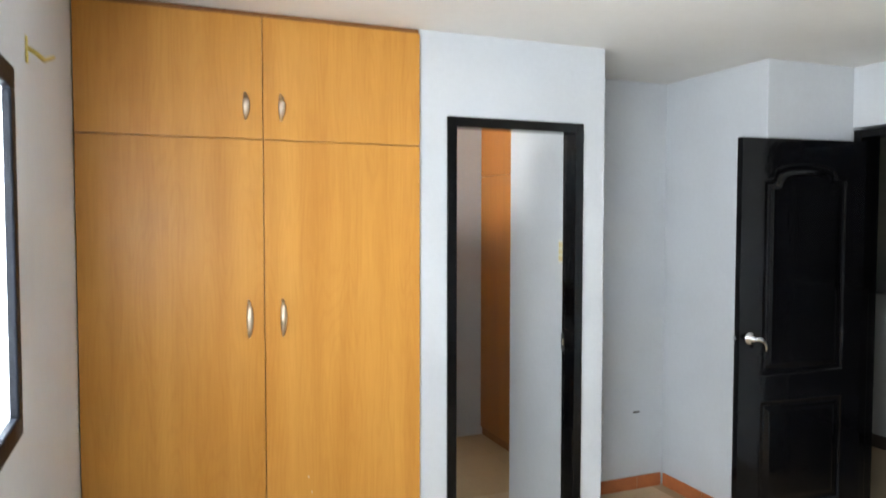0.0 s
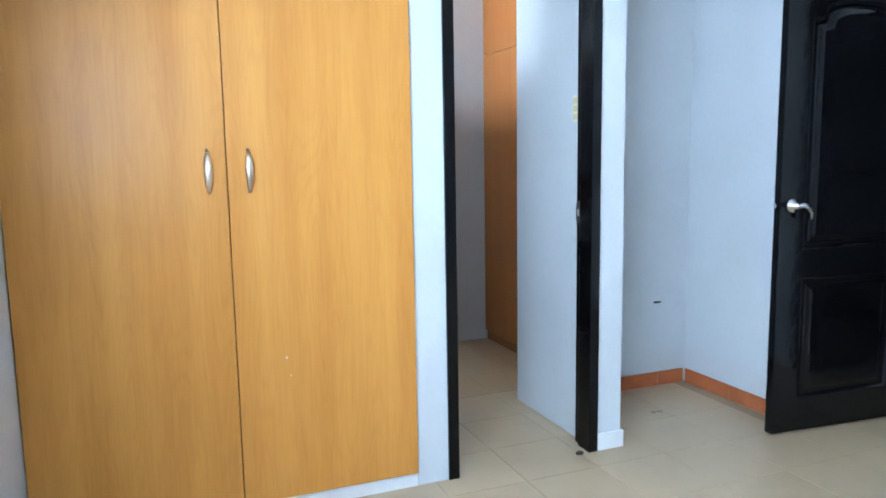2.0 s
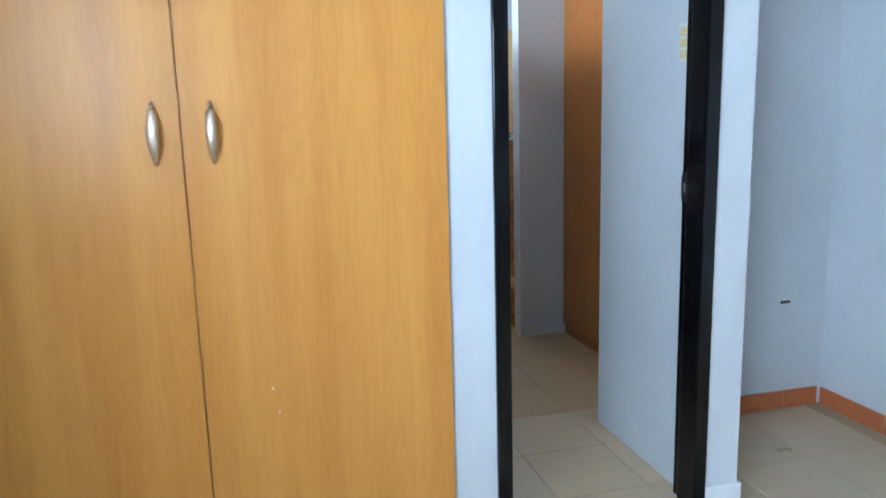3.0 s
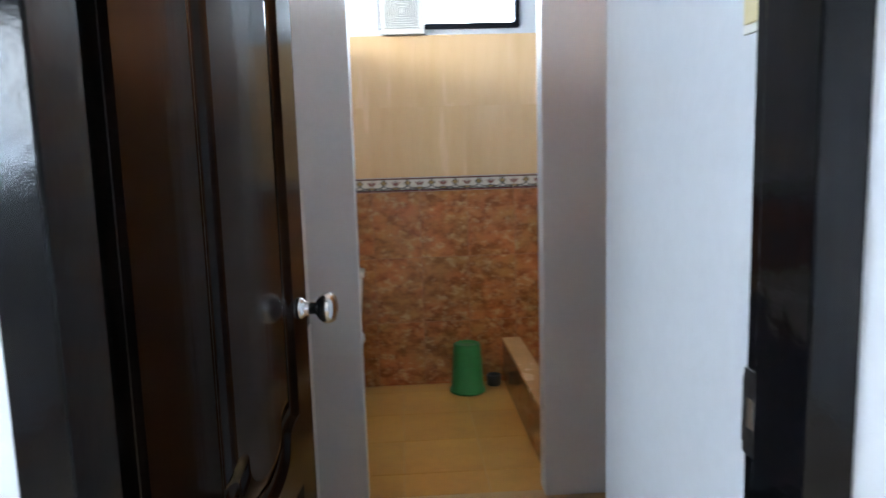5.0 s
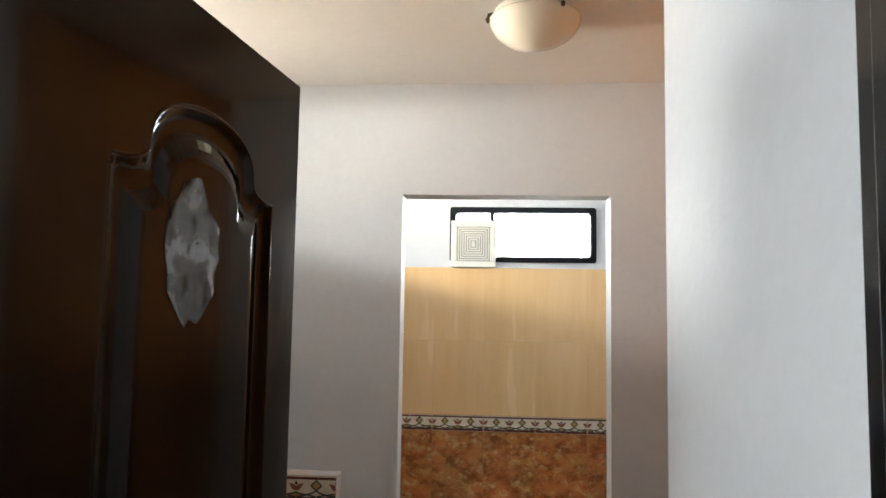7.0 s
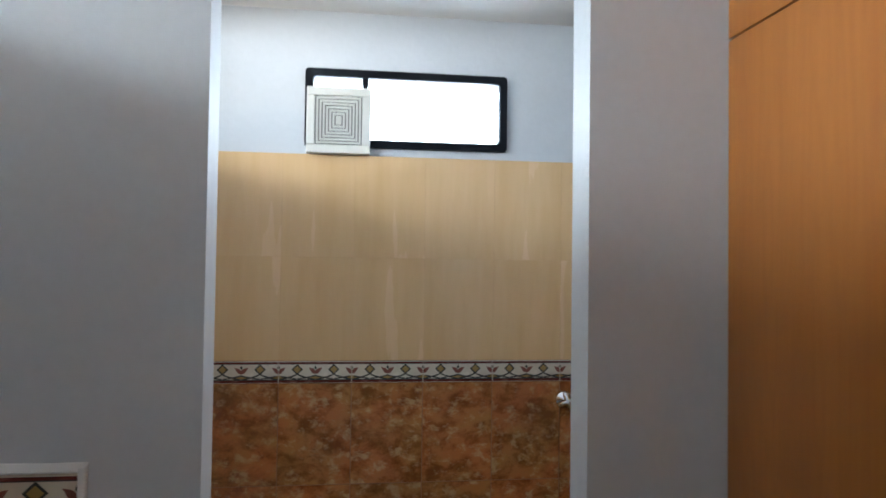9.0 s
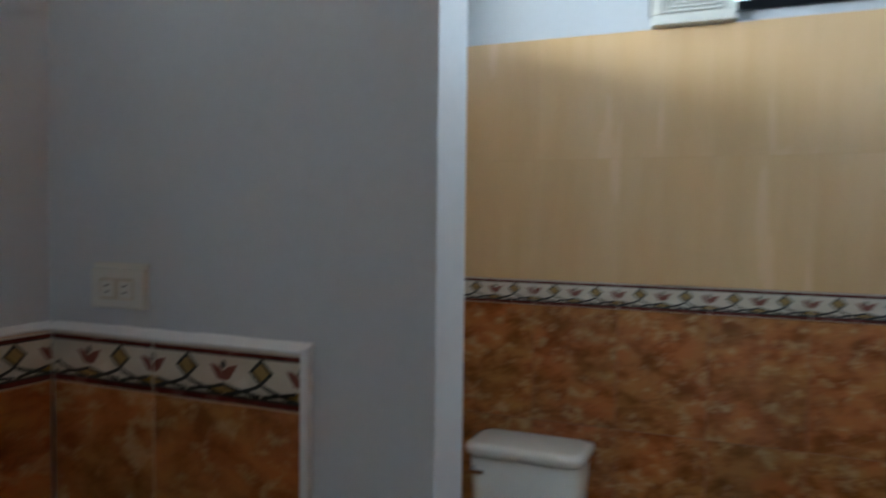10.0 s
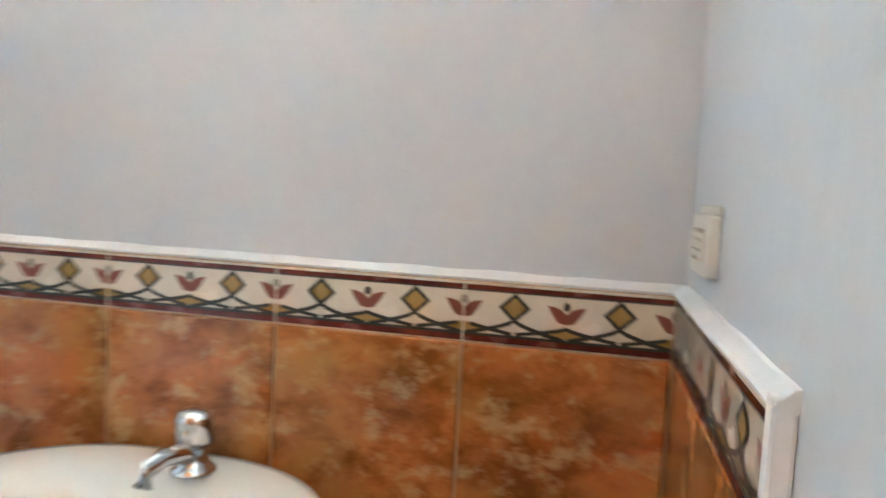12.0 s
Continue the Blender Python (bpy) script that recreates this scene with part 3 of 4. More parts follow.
def bow_handle(parent, x, z0, z1):
    """A bow-shaped handle, broad in the middle and pointed at both ends."""
    n = 14
    pts, rad = [], []
    for i in range(n + 1):
        s = i / n
        pts.append((x, -0.020 - 0.026 * math.sin(math.pi * s) ** 0.7, z0 + (z1 - z0) * s))
        rad.append(0.0030 + 0.0105 * math.sin(math.pi * s) ** 0.8)
    bm = tube(pts, rad, n=10, flat=0.55)
    for z in (z0 + 0.012, z1 - 0.012):
        add_tube(bm, [(x, -0.018, z), (x, -0.034, z)], 0.0045, n=8)
    return part("handle", bm, satin_nickel, parent, "satin metal bow handle", True)


G = 0.0015
for x0, x1, z0, z1, hx, hz in ((0.002, C - G, WZB, WZS - G, C - 0.060, (1.154, 1.301)), (C + G, W - 0.002, WZB, WZS - G, C + 0.070, (1.154, 1.301)), (0.002, C - G, WZS + G, WZT - 0.004, C - 0.066, (2.000, 2.103)), (C + G, W - 0.002, WZS + G, WZT - 0.004, C + 0.068, (2.000, 2.103))):
    d = part("door", box(x0, x1, -0.018, 0.002, z0, z1, bevel=0.0012), laminate, wardrobe)
    bow_handle(d, hx, *hz)
    if hz[0] < 1.5 and x0 > 0.1:
        for sx, sz, w_, h_ in ((-0.614 - WX0, 0.57, 0.006, 0.007), (-0.60 - WX0, 0.505, 0.003, 0.008)):
            part("chip", box(sx, sx + w_, -0.0186, -0.0178, sz, sz + h_), cream, d, "pale chip in the laminate")

# ---- washroom closet, seen edge on ----
closet = thing("washroom_closet", pose(1.07, 0.715, 0), "orange-brown laminate closet filling the washroom side", "closet")
part("body", boxes((0.02, 0.58, 0.004, 0.022, 0.06, H - 0.01), (0.02, 0.58, 1.19, 1.211, 0.06, H - 0.01), (0.02, 0.58, 0.022, 1.19, 0.06, 0.078), (0.56, 0.58, 0.022, 1.19, 0.078, H - 0.01)), laminate_edge, closet)
part("plinth", box(0.012, 0.04, 0.004, 1.211, 0, 0.058, bevel=0.002), laminate_edge, closet, "dark brown plinth")
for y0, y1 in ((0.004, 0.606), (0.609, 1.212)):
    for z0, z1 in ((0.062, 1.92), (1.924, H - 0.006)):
        part("door", box(0, 0.018, y0, y1, z0, z1, bevel=0.0012), closet_laminate_shaded, closet)

# ---- small fixings in the bedroom ----
hook = thing("curtain_hook", pose(-1.438, -1.00, 2.0), "small yellow curtain rod hook screwed to the wall", "hook")
part("plate", box(0.0, 0.005, -0.008, 0.008, -0.030, 0.030, bevel=0.002), brass, hook)
part("arm", tube([(0.004, 0, 0.004), (0.02, 0.02, -0.004), (0.03, 0.06, -0.010), (0.036, 0.10, 0.002), (0.040, 0.135, 0.012)], 0.0055, n=8), brass, hook, "", True)
hole = thing("cable_hole", pose(1.474, 0.604, 0.464), "small dark broken hole with a wire stub", "hole")
part("gap", box(-0.024, 0.022, -0.002, 0.004, -0.005, 0.006, bevel=0.001), gap_dark, hole)
part("wire", tube([(0.0, -0.001, 0.0), (0.006, -0.010, 0.002), (0.016, -0.012, 0.004)], 0.002, n=6), plastic_black, hole)
blank = thing("blank_cover_plate", pose(1.22, 0.604, 0.445), "flat white cover plate on the wall", "cover plate")
part("plate", box(-0.02, 0.02, -0.004, 0.0, -0.03, 0.03, bevel=0.0015), trim_white, blank)
tagged(link("floor_debris", lathe([(0.0, 0), (0.012, 0.0), (0.014, 0.006), (0.008, 0.012), (0, 0.013)], n=9, close=False, sx=1.4), dark_wood_and_gloom), "small dark crumb lying on the floor tiles", "debris").matrix_world = pose(0.60, -0.005, 0.001)
tagged(link("wall_foot", boxes((DX + 0.002, 0.819, -0.010, -0.0005, 0, 0.075), (0.8075, 0.819, -0.0005, 0.585, 0, 0.075), bevel=0.002), trim_white), "white painted baseboard round the wall end", "", "", "structure")

# terracotta baseboard, tile by tile
BBH = 0.078


def skirting(name, m, length, label):
    root = thing(name, m, label, "", kind="structure")
    x = 0.0
    while x < length - 0.01:
        w_ = min(0.33, length - x)
        part("tile", box(x + 0.001, x + w_ - 0.0015, -0.010, -0.0005, 0.001, BBH, bevel=0.002), terracotta, root)
        x += 0.33
    part("joint", box(0, length, -0.0075, -0.0004, 0.0, BBH - 0.001), cream, root)
    return root


skirting("baseboard_recess", pose(0.821, 0.604, 0), 0.833, "terracotta tile baseboard with pale joints")
skirting("baseboard_pillar", pose(1.669, 0.587, 0, 0, 0, -90), 0.75, "terracotta tile baseboard with pale joints")
skirting("baseboard_west", pose(-1.438, -5.18, 0, 0, 0, 90), 5.16, "terracotta tile baseboard with pale joints")

# ---- washroom ----
lamp = thing("ceiling_lamp", pose(0.53, 1.37, H), "round opal glass ceiling bowl lamp with bronze clips, unlit", "ceiling lamp")
part("base", lathe([(0.0, 0), (0.100, 0), (0.100, -0.008), (0.096, -0.014), (0, -0.014)], n=36, close=False), plastic_white, lamp, "", True)
part("globe", lathe([(0.097, -0.0145), (0.110, -0.018), (0.112, -0.024), (0.109, -0.036), (0.101, -0.050), (0.088, -0.064), (0.068, -0.077), (0.042, -0.086), (0.018, -0.0905), (0.0, -0.091)], n=40, close=False), globe_glass, lamp, "opal glass bowl", True)
bronze = surface("aged_bronze", (0.10, 0.075, 0.040), (0.05, 0.038, 0.022), 0.4, metal=0.6)
for a in (3.2, -1.05, 1.1):
    c, s = math.cos(a), math.sin(a)
    part("clip", tube([(0.098 * c, 0.098 * s, -0.006), (0.114 * c, 0.114 * s, -0.010), (0.117 * c, 0.117 * s, -0.022), (0.115 * c, 0.115 * s, -0.030)], [0.004, 0.005, 0.006, 0.004], n=8), bronze, lamp, "dark bronze clip", True)

switch = thing("light_switch", pose(0.681, 0.162, 1.402), "white wall switch with three yellowed rockers", "light switch")
part("plate", box(-0.004, 0, -0.030, 0.030, 0, 0.112, bevel=0.0015), plastic_white, switch)
for k in range(3):
    part("rocker", box(-0.008, -0.0042, -0.022, 0.022, 0.009 + 0.033 * k, 0.009 + 0.033 * k + 0.026, bevel=0.0015), plastic_yellow, switch, "yellowed rocker")

outlet = thing("power_outlet", pose(-0.426, YC, 1.198), "white double power outlet with a shallow hood", "outlet")
part("plate", box(0, 0.106, -0.012, 0, 0, 0.060, bevel=0.003), plastic_white, outlet)
part("hood", box(0.000, 0.108, -0.006, 0, 0.0604, 0.069, bevel=0.002), plastic_white, outlet)
part("insert", box(0.020, 0.088, -0.0132, -0.0121, 0.014, 0.046, bevel=0.001), cream, outlet)
for x in (0.036, 0.072):
    so = part("socket", box(x - 0.012, x + 0.012, -0.0142, -0.0133, 0.018, 0.042, bevel=0.001), plastic_white, outlet)
    for z in (0.024, 0.034):
        part("slot", box(x - 0.003, x + 0.003, -0.0148, -0.0143, z, z + 0.0026), gap_dark, so)

# dark counter along the west wall
counter = thing("vanity_counter", pose(XL + 0.020, 0, 0), "dark polished stone counter under the wash basin", "counter")
part("worktop", box(0.001, 0.476, 0.70, YC - 0.013, 0.700, 0.728, bevel=0.003), dark_stone, counter, "dark polished stone slab")
part("apron", box(0.440, 0.462, 0.72, YC - 0.014, 0.610, 0.699, bevel=0.002), dark_stone, counter)
for y in (0.72, YC - 0.074):
    part("side_panel", box(0.002, 0.438, y, y + 0.06, 0.0, 0.699, bevel=0.002), dark_stone, counter)
part("sealant", boxes((0.001, 0.006, 0.70, YC - 0.018, 0.7285, 0.734), (0.001, 0.476, YC - 0.018, YC - 0.0125, 0.7285, 0.734)), marble_grout, counter, "pale sealant line along the tiles")

# wash basin on the counter
BX, BY, BZ = -0.252, 1.299, 0.894
basin = thing("wash_basin", pose(BX, BY, 0), "white ceramic oval wash basin standing on a dark counter", "basin")
bm = bmesh.new()
n = 48


def oval(rx, ry, z, back=None):
    vs = []
    for i in range(n):
        a = 2 * math.pi * i / n
        c, d = math.cos(a), math.sin(a)
        x, y = rx * math.copysign(abs(c) ** 0.86, c) * (0.94 if c > 0 else 1.0), ry * math.copysign(abs(d) ** 0.78, d)
        if back is not None:
            x = max(x, back)
        vs.append(bm.verts.new((x, y, z)))
    return vs


rings = [oval(0.12, 0.14, 0.731, -0.2), oval(0.150, 0.175, 0.738, -0.215), oval(0.205, 0.230, 0.795, -0.220), oval(0.236, 0.256, 0.855, -0.232), oval(0.243, 0.264, BZ - 0.008, -0.238), oval(0.239, 0.260, BZ, -0.236), oval(0.227, 0.248, BZ + 0.001, -0.224)]
inner = []
for rx, ry, z, sh in ((0.165, 0.205, BZ - 0.006, 0.040), (0.155, 0.193, BZ - 0.030, 0.038), (0.125, 0.160, BZ - 0.085, 0.032), (0.07, 0.09, BZ - 0.120, 0.025), (0.02, 0.02, BZ - 0.128, 0.02)):
    r = oval(rx, ry, z)
    for v in r:
        v.co.x += sh
    inner.append(r)
for a, b in zip(rings + inner, (rings + inner)[1:]):
    for i in range(n):
        bm.faces.new((a[i], a[(i + 1) % n], b[(i + 1) % n], b[i]))
bm.faces.new(inner[-1])
bm.faces.new(rings[0][::-1])
part("bowl", bm, ceramic, basin, "glossy oval bowl", True)
part("drain", lathe([(0.0, 0), (0.021, 0), (0.021, 0.003), (0.0, 0.004)], n=20, close=False, centre=(0.02, 0, BZ - 0.127)), chrome, basin)
faucet = thing("faucet", pose(-0.428, 1.338, BZ), "short chrome basin faucet with a round top", "faucet")
part("body", lathe([(0.0, 0), (0.028, 0.001), (0.029, 0.005), (0.022, 0.010), (0.017, 0.022), (0.016, 0.036), (0.0, 0.037)], n=26, close=False), chrome, faucet, "", True)
part("knob", lathe([(0.013, 0.036), (0.022, 0.040), (0.024, 0.062), (0.025, 0.072), (0.022, 0.080), (0.012, 0.084), (0, 0.085)], n=26, close=False), chrome, faucet, "rounded chrome knob", True)
part("spout", tube([(0.004, 0, 0.020), (0.026, -0.005, 0.033), (0.050, -0.012, 0.035), (0.068, -0.018, 0.026), (0.074, -0.021, 0.006)], [0.013, 0.013, 0.012, 0.012, 0.0125], n=12), chrome, faucet, "curved chrome spout", True)

# toilet
toilet = thing("toilet", pose(-0.087, YB - 0.012, 0), "white ceramic toilet with a close-coupled tank", "toilet")
bm = bmesh.new()


def rounded(w0, d0, z, r=0.04, yc=-0.105, m=6):
    out = []
    for cx, cy, a0 in ((w0 / 2 - r, d0 / 2 - r, 0), (-w0 / 2 + r, d0 / 2 - r, 90), (-w0 / 2 + r, -d0 / 2 + r, 180), (w0 / 2 - r, -d0 / 2 + r, 270)):
        for k in range(m):
            a = math.radians(a0 + 90 * k / (m - 1))
            out.append((cx + r * math.cos(a), yc + cy + r * math.sin(a), z))
    return out


def loft(bm, sections):
    rs = [[bm.verts.new(p) for p in s] for s in sections]
    for a, b in zip(rs, rs[1:]):
        for i in range(len(a)):
            bm.faces.new((a[i], a[(i + 1) % len(a)], b[(i + 1) % len(a)], b[i]))
    bm.faces.new(rs[0][::-1])
    bm.faces.new(rs[-1])
    return bm


part("tank", loft(bm, [rounded(0.27, 0.15, 0.385), rounded(0.30, 0.165, 0.40), rounded(0.315, 0.17, 0.46), rounded(0.336, 0.18, 0.645)]), ceramic, toilet, "tapered ceramic tank", True)
part("tank_lid", loft(bmesh.new(), [rounded(0.342, 0.19, 0.646), rounded(0.358, 0.200, 0.652), rounded(0.361, 0.202, 0.668), rounded(0.353, 0.195, 0.678), rounded(0.32, 0.15, 0.683)]), ceramic, toilet, "rounded tank lid", True)
part("flush_lever", boxes((-0.150, -0.138, -0.222, -0.192, 0.600, 0.616), (-0.150, -0.105, -0.228, -0.219, 0.602, 0.615), bevel=0.003), chrome, toilet, "chrome flush lever")


def egg(w0, y0, y1, z, m=32):
    out = []
    for i in range(m):
        a = 2 * math.pi * i / m
        s = math.sin(a)
        out.append((w0 / 2 * math.cos(a) * (1 - 0.12 * max(0, -s)), (y0 + y1) / 2 + (y0 - y1) / 2 * s * (1 if s > 0 else 1.0), z))
    return out


part("bowl", loft(bmesh.new(), [egg(0.22, -0.16, -0.52, 0.0), egg(0.20, -0.16, -0.50, 0.06), egg(0.21, -0.15, -0.53, 0.18), egg(0.31, -0.13, -0.63, 0.31), egg(0.36, -0.12, -0.67, 0.362), egg(0.355, -0.12, -0.665, 0.377)]), ceramic, toilet, "rounded ceramic bowl", True)
part("seat", loft(bmesh.new(), [egg(0.365, -0.20, -0.68, 0.378), egg(0.375, -0.195, -0.685, 0.387), egg(0.37, -0.20, -0.68, 0.396)]), plastic_white, toilet, "closed plastic seat", True)
part("seat_lid", loft(bmesh.new(), [egg(0.36, -0.20, -0.67, 0.397), egg(0.368, -0.195, -0.678, 0.404), egg(0.345, -0.21, -0.655, 0.415)]), plastic_white, toilet, "closed plastic lid", True)

# bucket and small pot
bucket = thing("bucket", pose(0.622, 3.135, 0.001), "upturned green plastic bucket beside the toilet wall", "bucket")
part("body", lathe([(0.0, 0.0), (0.088, 0.0), (0.092, 0.004), (0.090, 0.022), (0.086, 0.03), (0.072, 0.255), (0.068, 0.265), (0.060, 0.268), (0.058, 0.262), (0.0, 0.262)], n=36, close=False), plastic_green, bucket, "", True)
part("rim", lathe([(0.0895, 0.002), (0.096, 0.004), (0.096, 0.018), (0.0895, 0.021)], n=36, close=False), plastic_green, bucket, "rolled rim", True)
pot = thing("toilet_brush_pot", pose(0.775, 3.22, 0.001), "small black plastic pot on the floor", "pot")
part("cup", lathe([(0.0, 0), (0.036, 0), (0.040, 0.004), (0.042, 0.055), (0.036, 0.060), (0.034, 0.05), (0.0, 0.045)], n=24, close=False), plastic_black, pot, "", True)

valve = thing("shower_valve", pose(1.185, YB - 0.012, 1.01), "chrome shower valve with a cross handle", "shower valve")
part("rose", lathe([(0.0, 0), (0.032, 0), (0.030, 0.008), (0.014, 0.012), (0.012, 0.045), (0.0, 0.046)], n=24, close=False), chrome, valve, "", True).matrix_basis = pose(0, 0, 0, 90, 0, 0)
bm = bmesh.new()
for k in range(2):
    a = math.radians(20 + 90 * k)
    add_tube(bm, [(-0.036 * math.cos(a), -0.05, -0.036 * math.sin(a)), (0, -0.052, 0), (0.036 * math.cos(a), -0.05, 0.036 * math.sin(a))], [0.008, 0.011, 0.008])
part("handle", bm, chrome, valve, "cross handle", True)

# ---- wall tiles, piece by piece ----
TW, TH, TT = 0.2565, 0.3593, 0.010  # tile's width, height, thickness
BZ0, BH = 1.079, 0.078  # border's foot and height


def mesh_of(name, bm, mats):
    me = bpy.data.meshes.new(name)
    bmesh.ops.recalc_face_normals(bm, faces=bm.faces)
    bm.to_mesh(me)
    bm.free()
    for m in mats:
        me.materials.append(m)
    return me


def piece(name, me, parent, m):
    ob = new(name, me)
    ob.parent = parent
    ob.matrix_basis = m
    return ob


def tile_box(w_, h_, t_, bev=0.0015):
    """A tile in the x-z plane with its face towards -y."""
    bm = bmesh.new()
    A = [bm.verts.new((x, 0, z)) for x, z in ((0, 0), (w_, 0), (w_, h_), (0, h_))]
    B = [bm.verts.new((x, -t_ + bev, z)) for x, z in ((0, 0), (w_, 0), (w_, h_), (0, h_))]
    D = [bm.verts.new((x, -t_, z)) for x, z in ((bev, bev), (w_ - bev, bev), (w_ - bev, h_ - bev), (bev, h_ - bev))]
    for P, Q in ((A, B), (B, D)):
        for i in range(4):
            bm.faces.new((P[i], P[(i + 1) % 4], Q[(i + 1) % 4], Q[i]))
    bm.faces.new(D)
    return bm


def ribbon(bm, pts, half, y, mat):
    """A flat line of some width on the border's face."""
    closed = (Vector(pts[0]) - Vector(pts[-1])).length < 1e-6
    ring = pts[:-1] if closed else pts
    n, rail = len(ring), []
    for k, (x, z) in enumerate(ring):
        a = Vector(ring[k - 1] if (k or closed) else ring[k])
        b = Vector(ring[(k + 1) % n] if (k < n - 1 or closed) else ring[k])
        d = (b - a).normalized()
        nn = Vector((-d.y, d.x)) * half * (1.35 if closed else 1.0)
        rail.append([bm.verts.new((x + nn.x, y, z + nn.y)), bm.verts.new((x - nn.x, y, z - nn.y))])
    for k in range(n if closed else n - 1):
        p, q = rail[k], rail[(k + 1) % n]
        bm.faces.new((p[0], q[0], q[1], p[1])).material_index = mat


def flat(bm, pts, y, mat):
    f = bm.faces.new([bm.verts.new((a, y, b)) for a, b in pts])
    f.material_index = mat


def border_mesh(x_from=0.0, x_to=TW - 0.0006):
    """A listello: cream ground, maroon bands, tulips at the ends and middle, ochre diamonds between, black crossing arcs."""
    bm = tile_box(x_to - x_from, BH - 0.0015, TT, 0.0004)
    for v in bm.verts:
        v.co.x += x_from
    face = -TT
    L0, L1 = x_from + 0.001, x_to - 0.001

    def clip(pts):
        return [(min(max(a, L0), L1), b) for a, b in pts]

    def ok(a, b):
        return b > L0 + 0.002 and a < L1 - 0.002
    for z0, z1, mt in ((0.001, 0.009, 1), (0.009, 0.0125, 2), (0.0655, 0.0675, 2), (0.0675, 0.0735, 1)):
        flat(bm, [(L0, z0), (L1, z0), (L1, z1), (L0, z1)], face - 0.0004, mt)
    P = TW / 2
    for k in range(3):
        xt = k * P
        if ok(xt - 0.03, xt + 0.03):
            tri = clip([(xt - 0.030, 0.0135), (xt + 0.030, 0.0135), (xt + 0.013, 0.0225), (xt, 0.0270), (xt - 0.013, 0.0225)])
            if max(a for a, b in tri) - min(a for a, b in tri) > 0.004:
                flat(bm, tri, face - 0.0005, 3)
            for s in (-1, 1):
                pet = [(xt, 0.0315), (xt + s * 0.010, 0.0335), (xt + s * 0.017, 0.0425), (xt + s * 0.024, 0.0545), (xt + s * 0.013, 0.0525), (xt + s * 0.006, 0.0500), (xt, 0.0440)]
                if L0 - 0.001 <= xt + s * 0.010 <= L1 + 0.001:
                    flat(bm, clip(pet), face - 0.0006, 4)
            if L0 - 0.002 < xt < L1 + 0.003:
                flat(bm, clip([(xt - 0.0045, 0.0515), (xt, 0.0475), (xt + 0.0045, 0.0515), (xt + 0.0035, 0.0575), (xt, 0.0605), (xt - 0.0035, 0.0575)]), face - 0.0007, 2)
        tent = [(xt + 0.062 * u, 0.0265 - 0.0125 * (abs(u) ** 0.75)) for u in [i / 8 for i in range(-8, 9)]]
        tent = [p for p in tent if L0 <= p[0] <= L1]
        if len(tent) > 1:
            ribbon(bm, tent, 0.0024, face - 0.0009, 2)
    for k in range(2):
        xd = P / 2 + k * P
        if L0 < xd - 0.016 and xd + 0.016 < L1:
            rim = [(xd, 0.0315), (xd + 0.017, 0.0475), (xd, 0.0635), (xd - 0.017, 0.0475)]
            flat(bm, rim, face - 0.0005, 3)
            ribbon(bm, rim + rim[:1], 0.0024, face - 0.0010, 2)
        arc = [(xd + 0.062 * u, 0.0315 - 0.020 * (abs(u) ** 0.7)) for u in [i / 8 for i in range(-8, 9)]]
        arc = [p for p in arc if L0 <= p[0] <= L1]
        if len(arc) > 1:
            ribbon(bm, arc, 0.0026, face - 0.0011, 2)
    return mesh_of("border_tile", bm, [cream, maroon, ink, ochre, petal])


def tile_wall(name, m, length, label, start=0.0, upper=False, gap=0.003):
    """Tiles along +x of m, faces towards -y: brown rows, the border, and pale tiles over it."""
    root = thing(name, m, label, "", kind="structure")
    top = BZ0 + BH + (0.738 if upper else 0.0)
    part("backing", box(0, length, -0.0075, -0.0002, 0, BZ0 + BH - 0.001), grout_brown if upper else marble_grout, root)
    if upper:
        part("upper_backing", box(0, length, -0.0085, -0.0002, BZ0 + BH, top - 0.001), ochre_tile, root)
    cuts = [0.0]
    x = start if start > 0.003 else TW
    while x < length - 0.003:
        cuts.append(x)
        x += TW
    cuts.append(length)
    cache = {}
    for a, b in zip(cuts, cuts[1:]):
        w_ = b - a - 0.003
        key = round(w_, 3)
        rows = [(TH * k, TH - 0.003, "tile", marble) for k in range(3)]
        if upper:
            rows += [(BZ0 + BH + 0.369 * k, 0.368, "pale_tile", ochre_tile) for k in range(2)]
        for z, h_, nm, mt in rows:
            if (nm, key) not in cache:
                cache[nm, key] = mesh_of(nm, tile_box(w_ + (0.0025 if mt == ochre_tile else 0), h_, TT, 0.0005 if mt == ochre_tile else 0.0015), [mt])
            piece(nm, cache[nm, key], root, pose(a + 0.001, 0, z + 0.001))
        full = abs(b - a - TW) < 0.004
        k2 = ("border", key, a == 0.0)
        if k2 not in cache:
            if full:
                cache[k2] = border_mesh()
            elif a == 0.0:
                cache[k2] = border_mesh(TW - (b - a), TW - 0.0006)
            else:
                cache[k2] = border_mesh(0.0, b - a - 0.0006)
        piece("border_tile", cache[k2], root, pose(a - (TW - (b - a)) if (a == 0.0 and not full) else a, 0, BZ0))
    return root


tile_wall("wainscot_west", pose(XL + 0.010, 0.662, 0, 0, 0, 90), 1.256, "brown marbled wall tiles under a floral border", start=1.256 - 4 * TW)
tile_wall("wainscot_partition", pose(XL + 0.020, YC - 0.002, 0), 0.464, "brown marbled wall tiles under a floral border", start=0.2075)
tile_wall("tiles_wc_north", pose(XL + 0.010, YB, 0), 1.95 - XL - 0.012, "brown and yellow wall tiles divided by a floral border", start=0.15, upper=True)
tile_wall("tiles_wc_west", pose(XL, 2.027, 0, 0, 0, 90), YB - 2.027 - 0.012, "brown and yellow wall tiles divided by a floral border", start=0.10, upper=True)
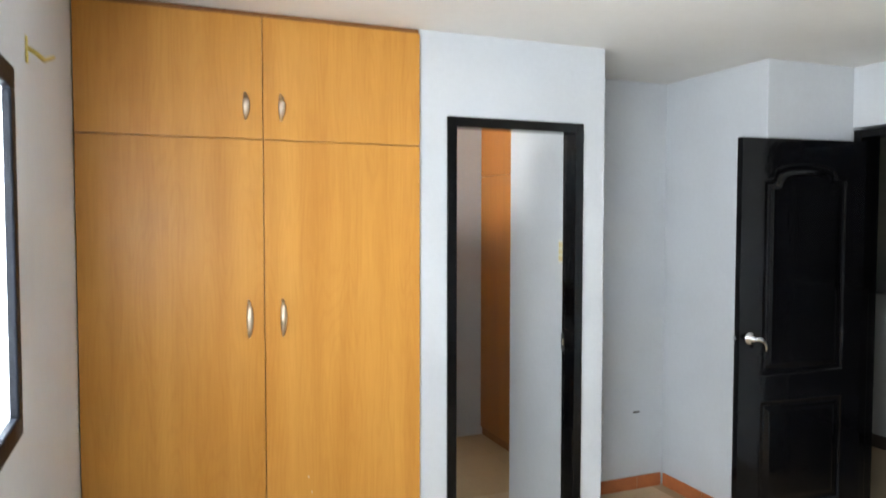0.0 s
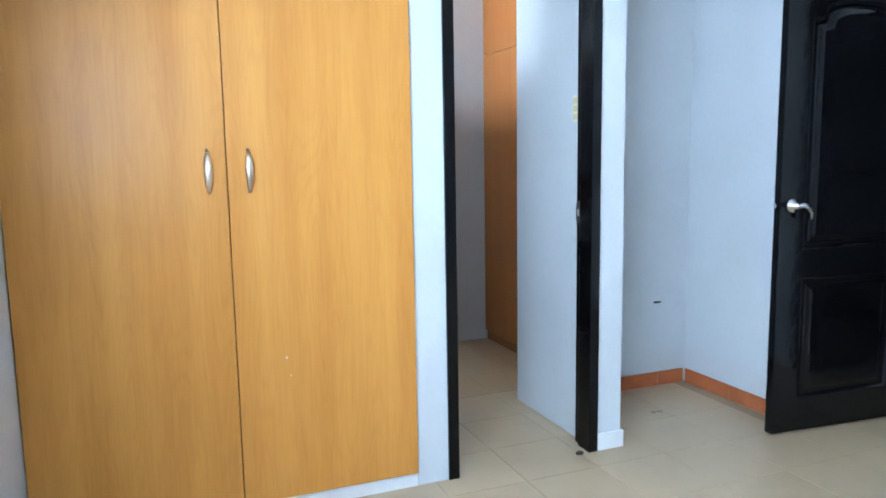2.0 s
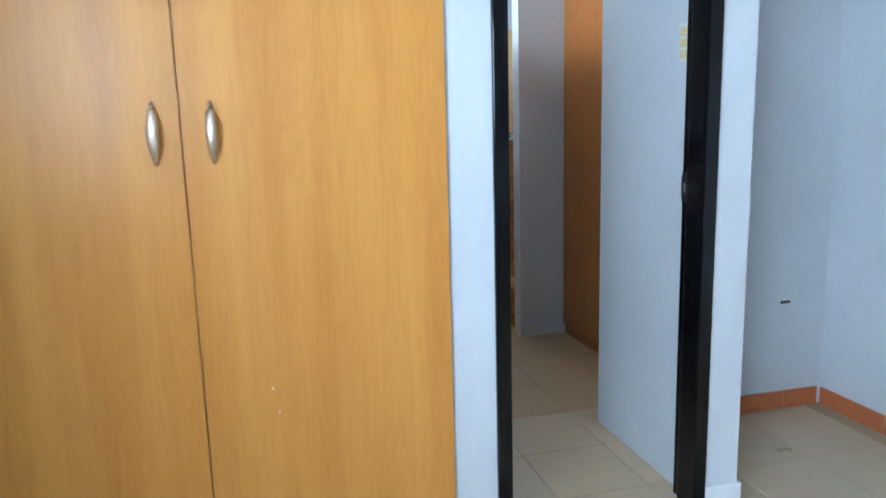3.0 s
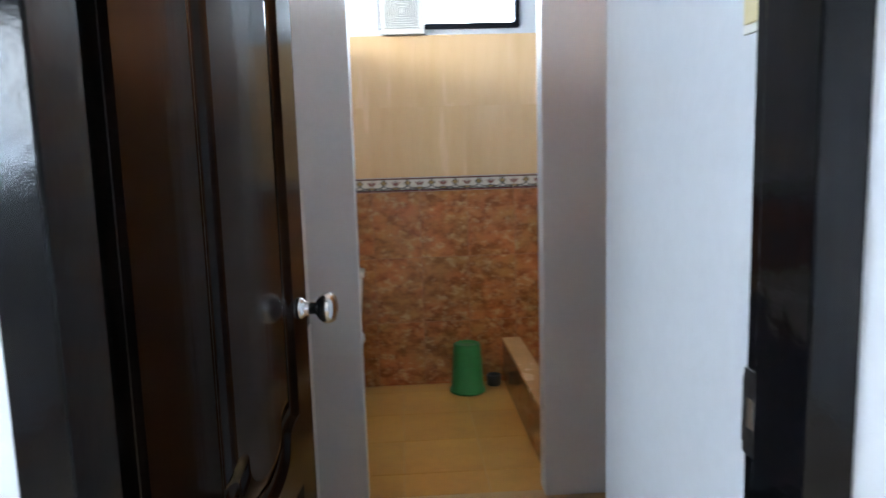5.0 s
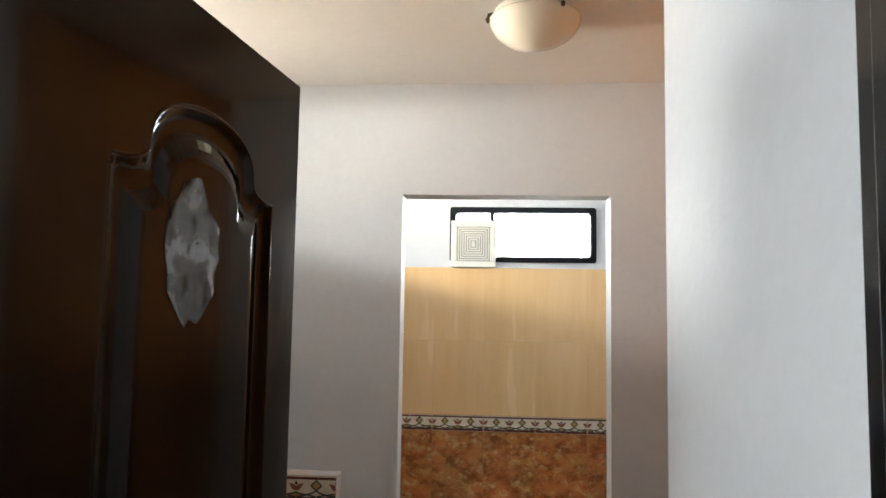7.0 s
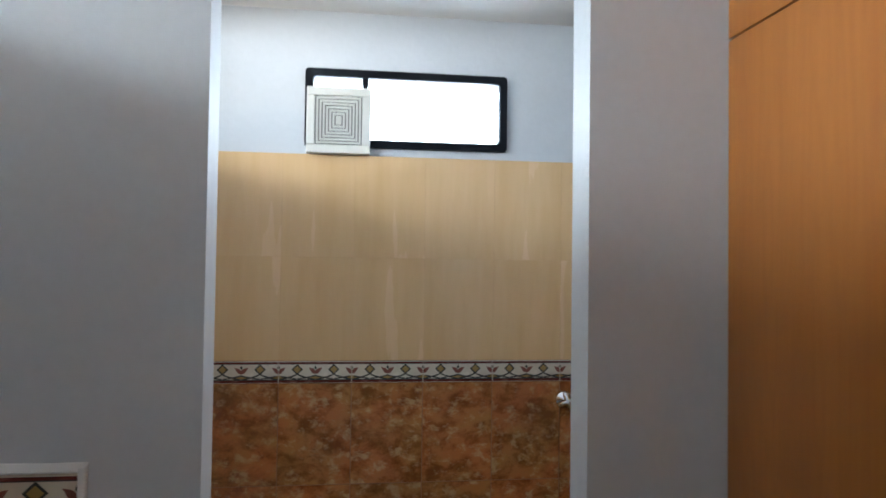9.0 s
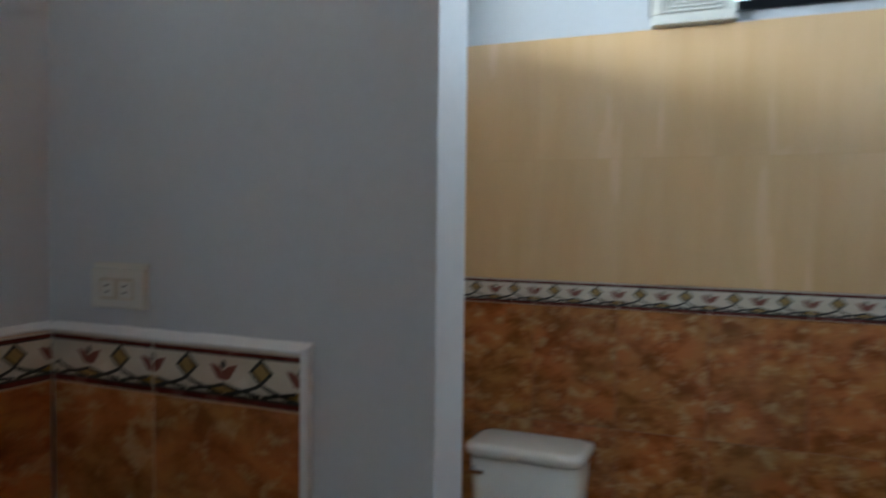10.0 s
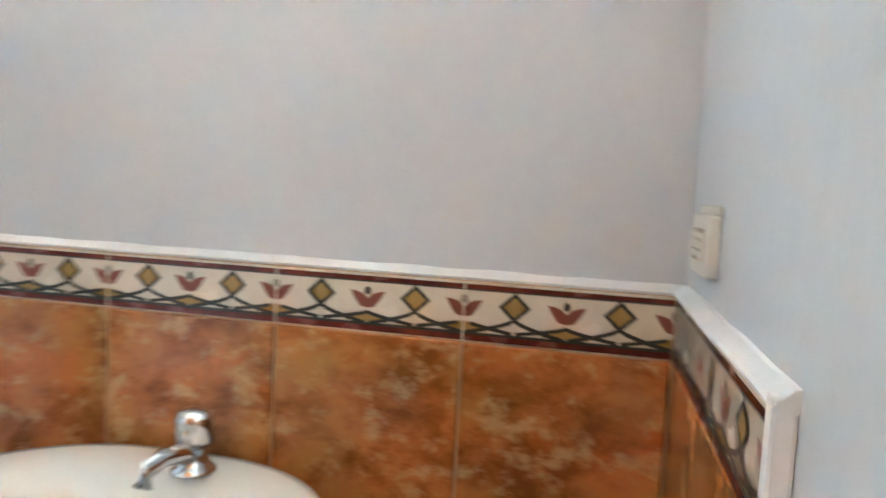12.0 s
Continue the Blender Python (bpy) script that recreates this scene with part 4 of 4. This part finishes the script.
tile_wall("tiles_wc_east", pose(1.95, YB - 0.012, 0, 0, 0, -90), YB - 2.04, "brown and yellow wall tiles divided by a floral border", start=0.1, upper=True)
# white cap and end trim of the wainscot
CT = BZ0 + BH


def cap(name, m, length, deep, high):
    """A hand-laid white strip along +x of m, sloped from the wall to the front, with an uneven edge."""
    bm = bmesh.new()
    random.seed(name)
    n, rows, wob = max(2, int(length / 0.03)), [], 0.0
    for i in range(n + 1):
        wob = 0.6 * wob + random.uniform(-0.0012, 0.0012)
        d, h_ = deep + wob, high + random.uniform(-0.0010, 0.0010)
        rows.append([bm.verts.new((length * i / n, y, z)) for y, z in ((0.0, 0.0), (-d, 0.0), (-d - 0.001, 0.003), (-d + 0.002, 0.005), (-0.25 * d, h_ - 0.001), (0.0, h_))])
    for P, Q in zip(rows, rows[1:]):
        for k in range(6):
            bm.faces.new((P[k], P[(k + 1) % 6], Q[(k + 1) % 6], Q[k]))
    bm.faces.new(rows[0])
    bm.faces.new(rows[-1])
    ob = structure(name, bm, trim_white, "uneven white cap strip on the wainscot")
    ob.matrix_world = m
    return ob


cap("wainscot_cap_west", pose(XL + 0.001, 0.662, CT, 0, 0, 90), YC - 0.662, 0.0125, 0.012)
cap("wainscot_cap_partition", pose(XL + 0.014, YC, CT), 0.481, 0.0150, 0.014)
structure("wainscot_end_trim", box(-0.0465, -0.034, YC - 0.0155, YC, 0, CT + 0.010, bevel=0.003), trim_white, "white end strip of the wainscot")

# shower kerb with tiled face and pale top
kerb = thing("shower_kerb", pose(0.835, 2.03, 0), "low tiled shower kerb with a smooth tan top", "kerb")
part("core", box(0.008, 0.087, 0.0, 1.246, 0.0, 0.236), marble_grout, kerb)
part("top", box(-0.004, 0.100, 0.0, 1.246, 0.237, 0.252, bevel=0.003), surface("tan_glazed_tile", (0.55, 0.33, 0.15), (0.42, 0.23, 0.09), 0.25, 30, 6, 0.02), kerb, "tan glazed top")
me = mesh_of("kerb_tile", tile_box(0.2, 0.230, 0.010), [marble])
for k in range(6):
    piece("tile", me, kerb, pose(0.0095, 1.243 - 0.2025 * k, 0.003, 0, 0, -90))

# ---- floor tiles ----
FT = 0.33


def tile_floor(root, x0, x1, y0, y1, mat, ox, oy, skip):
    cache = {}
    i0, i1 = math.floor((x0 - ox) / FT), math.ceil((x1 - ox) / FT)
    j0, j1 = math.floor((y0 - oy) / FT), math.ceil((y1 - oy) / FT)
    for i in range(i0, i1):
        for j in range(j0, j1):
            a0, a1 = max(ox + i * FT, x0) + 0.0012, min(ox + (i + 1) * FT, x1) - 0.0012
            c0, c1 = max(oy + j * FT, y0) + 0.0012, min(oy + (j + 1) * FT, y1) - 0.0012
            if a1 - a0 < 0.01 or c1 - c0 < 0.01 or skip((a0 + a1) / 2, (c0 + c1) / 2):
                continue
            key = (round(a1 - a0, 3), round(c1 - c0, 3))
            if key not in cache:
                bm = tile_box(key[0], key[1], 0.004, 0.001)
                bm.transform(Matrix.Rotation(radians(-90), 4, "X"))
                bm.transform(Matrix.Diagonal((1, -1, 1, 1)) @ Matrix.Identity(4))
                lo = min(v.co.y for v in bm.verts)
                bm.transform(Matrix.Translation((0, -lo, -0.004 - min(v.co.z for v in bm.verts))))
                cache[key] = mesh_of("tile", bm, [mat])
            piece("tile", cache[key], root, pose(a0, c0, 0))


def in_walls(x, y):
    return (y > 0.66 and x < XL - 0.1) or (y > 0.70 and x > 1.2) or (0.05 < y < 0.6 and x < -0.2) or (y > 0.0 and x > 1.75)


tile_floor(floor, -1.438, 2.42, -5.2, 0.85, floor_tile, -0.385, -0.14, in_walls)
tile_floor(floor, -1.438, 2.42, 0.85, YC + 0.05, washroom_tile, -0.385, -0.14, in_walls)
tile_floor(floor_wc, XL, 1.95, YC + 0.05, YB, wc_floor, -0.385, -0.14, lambda x, y: False)
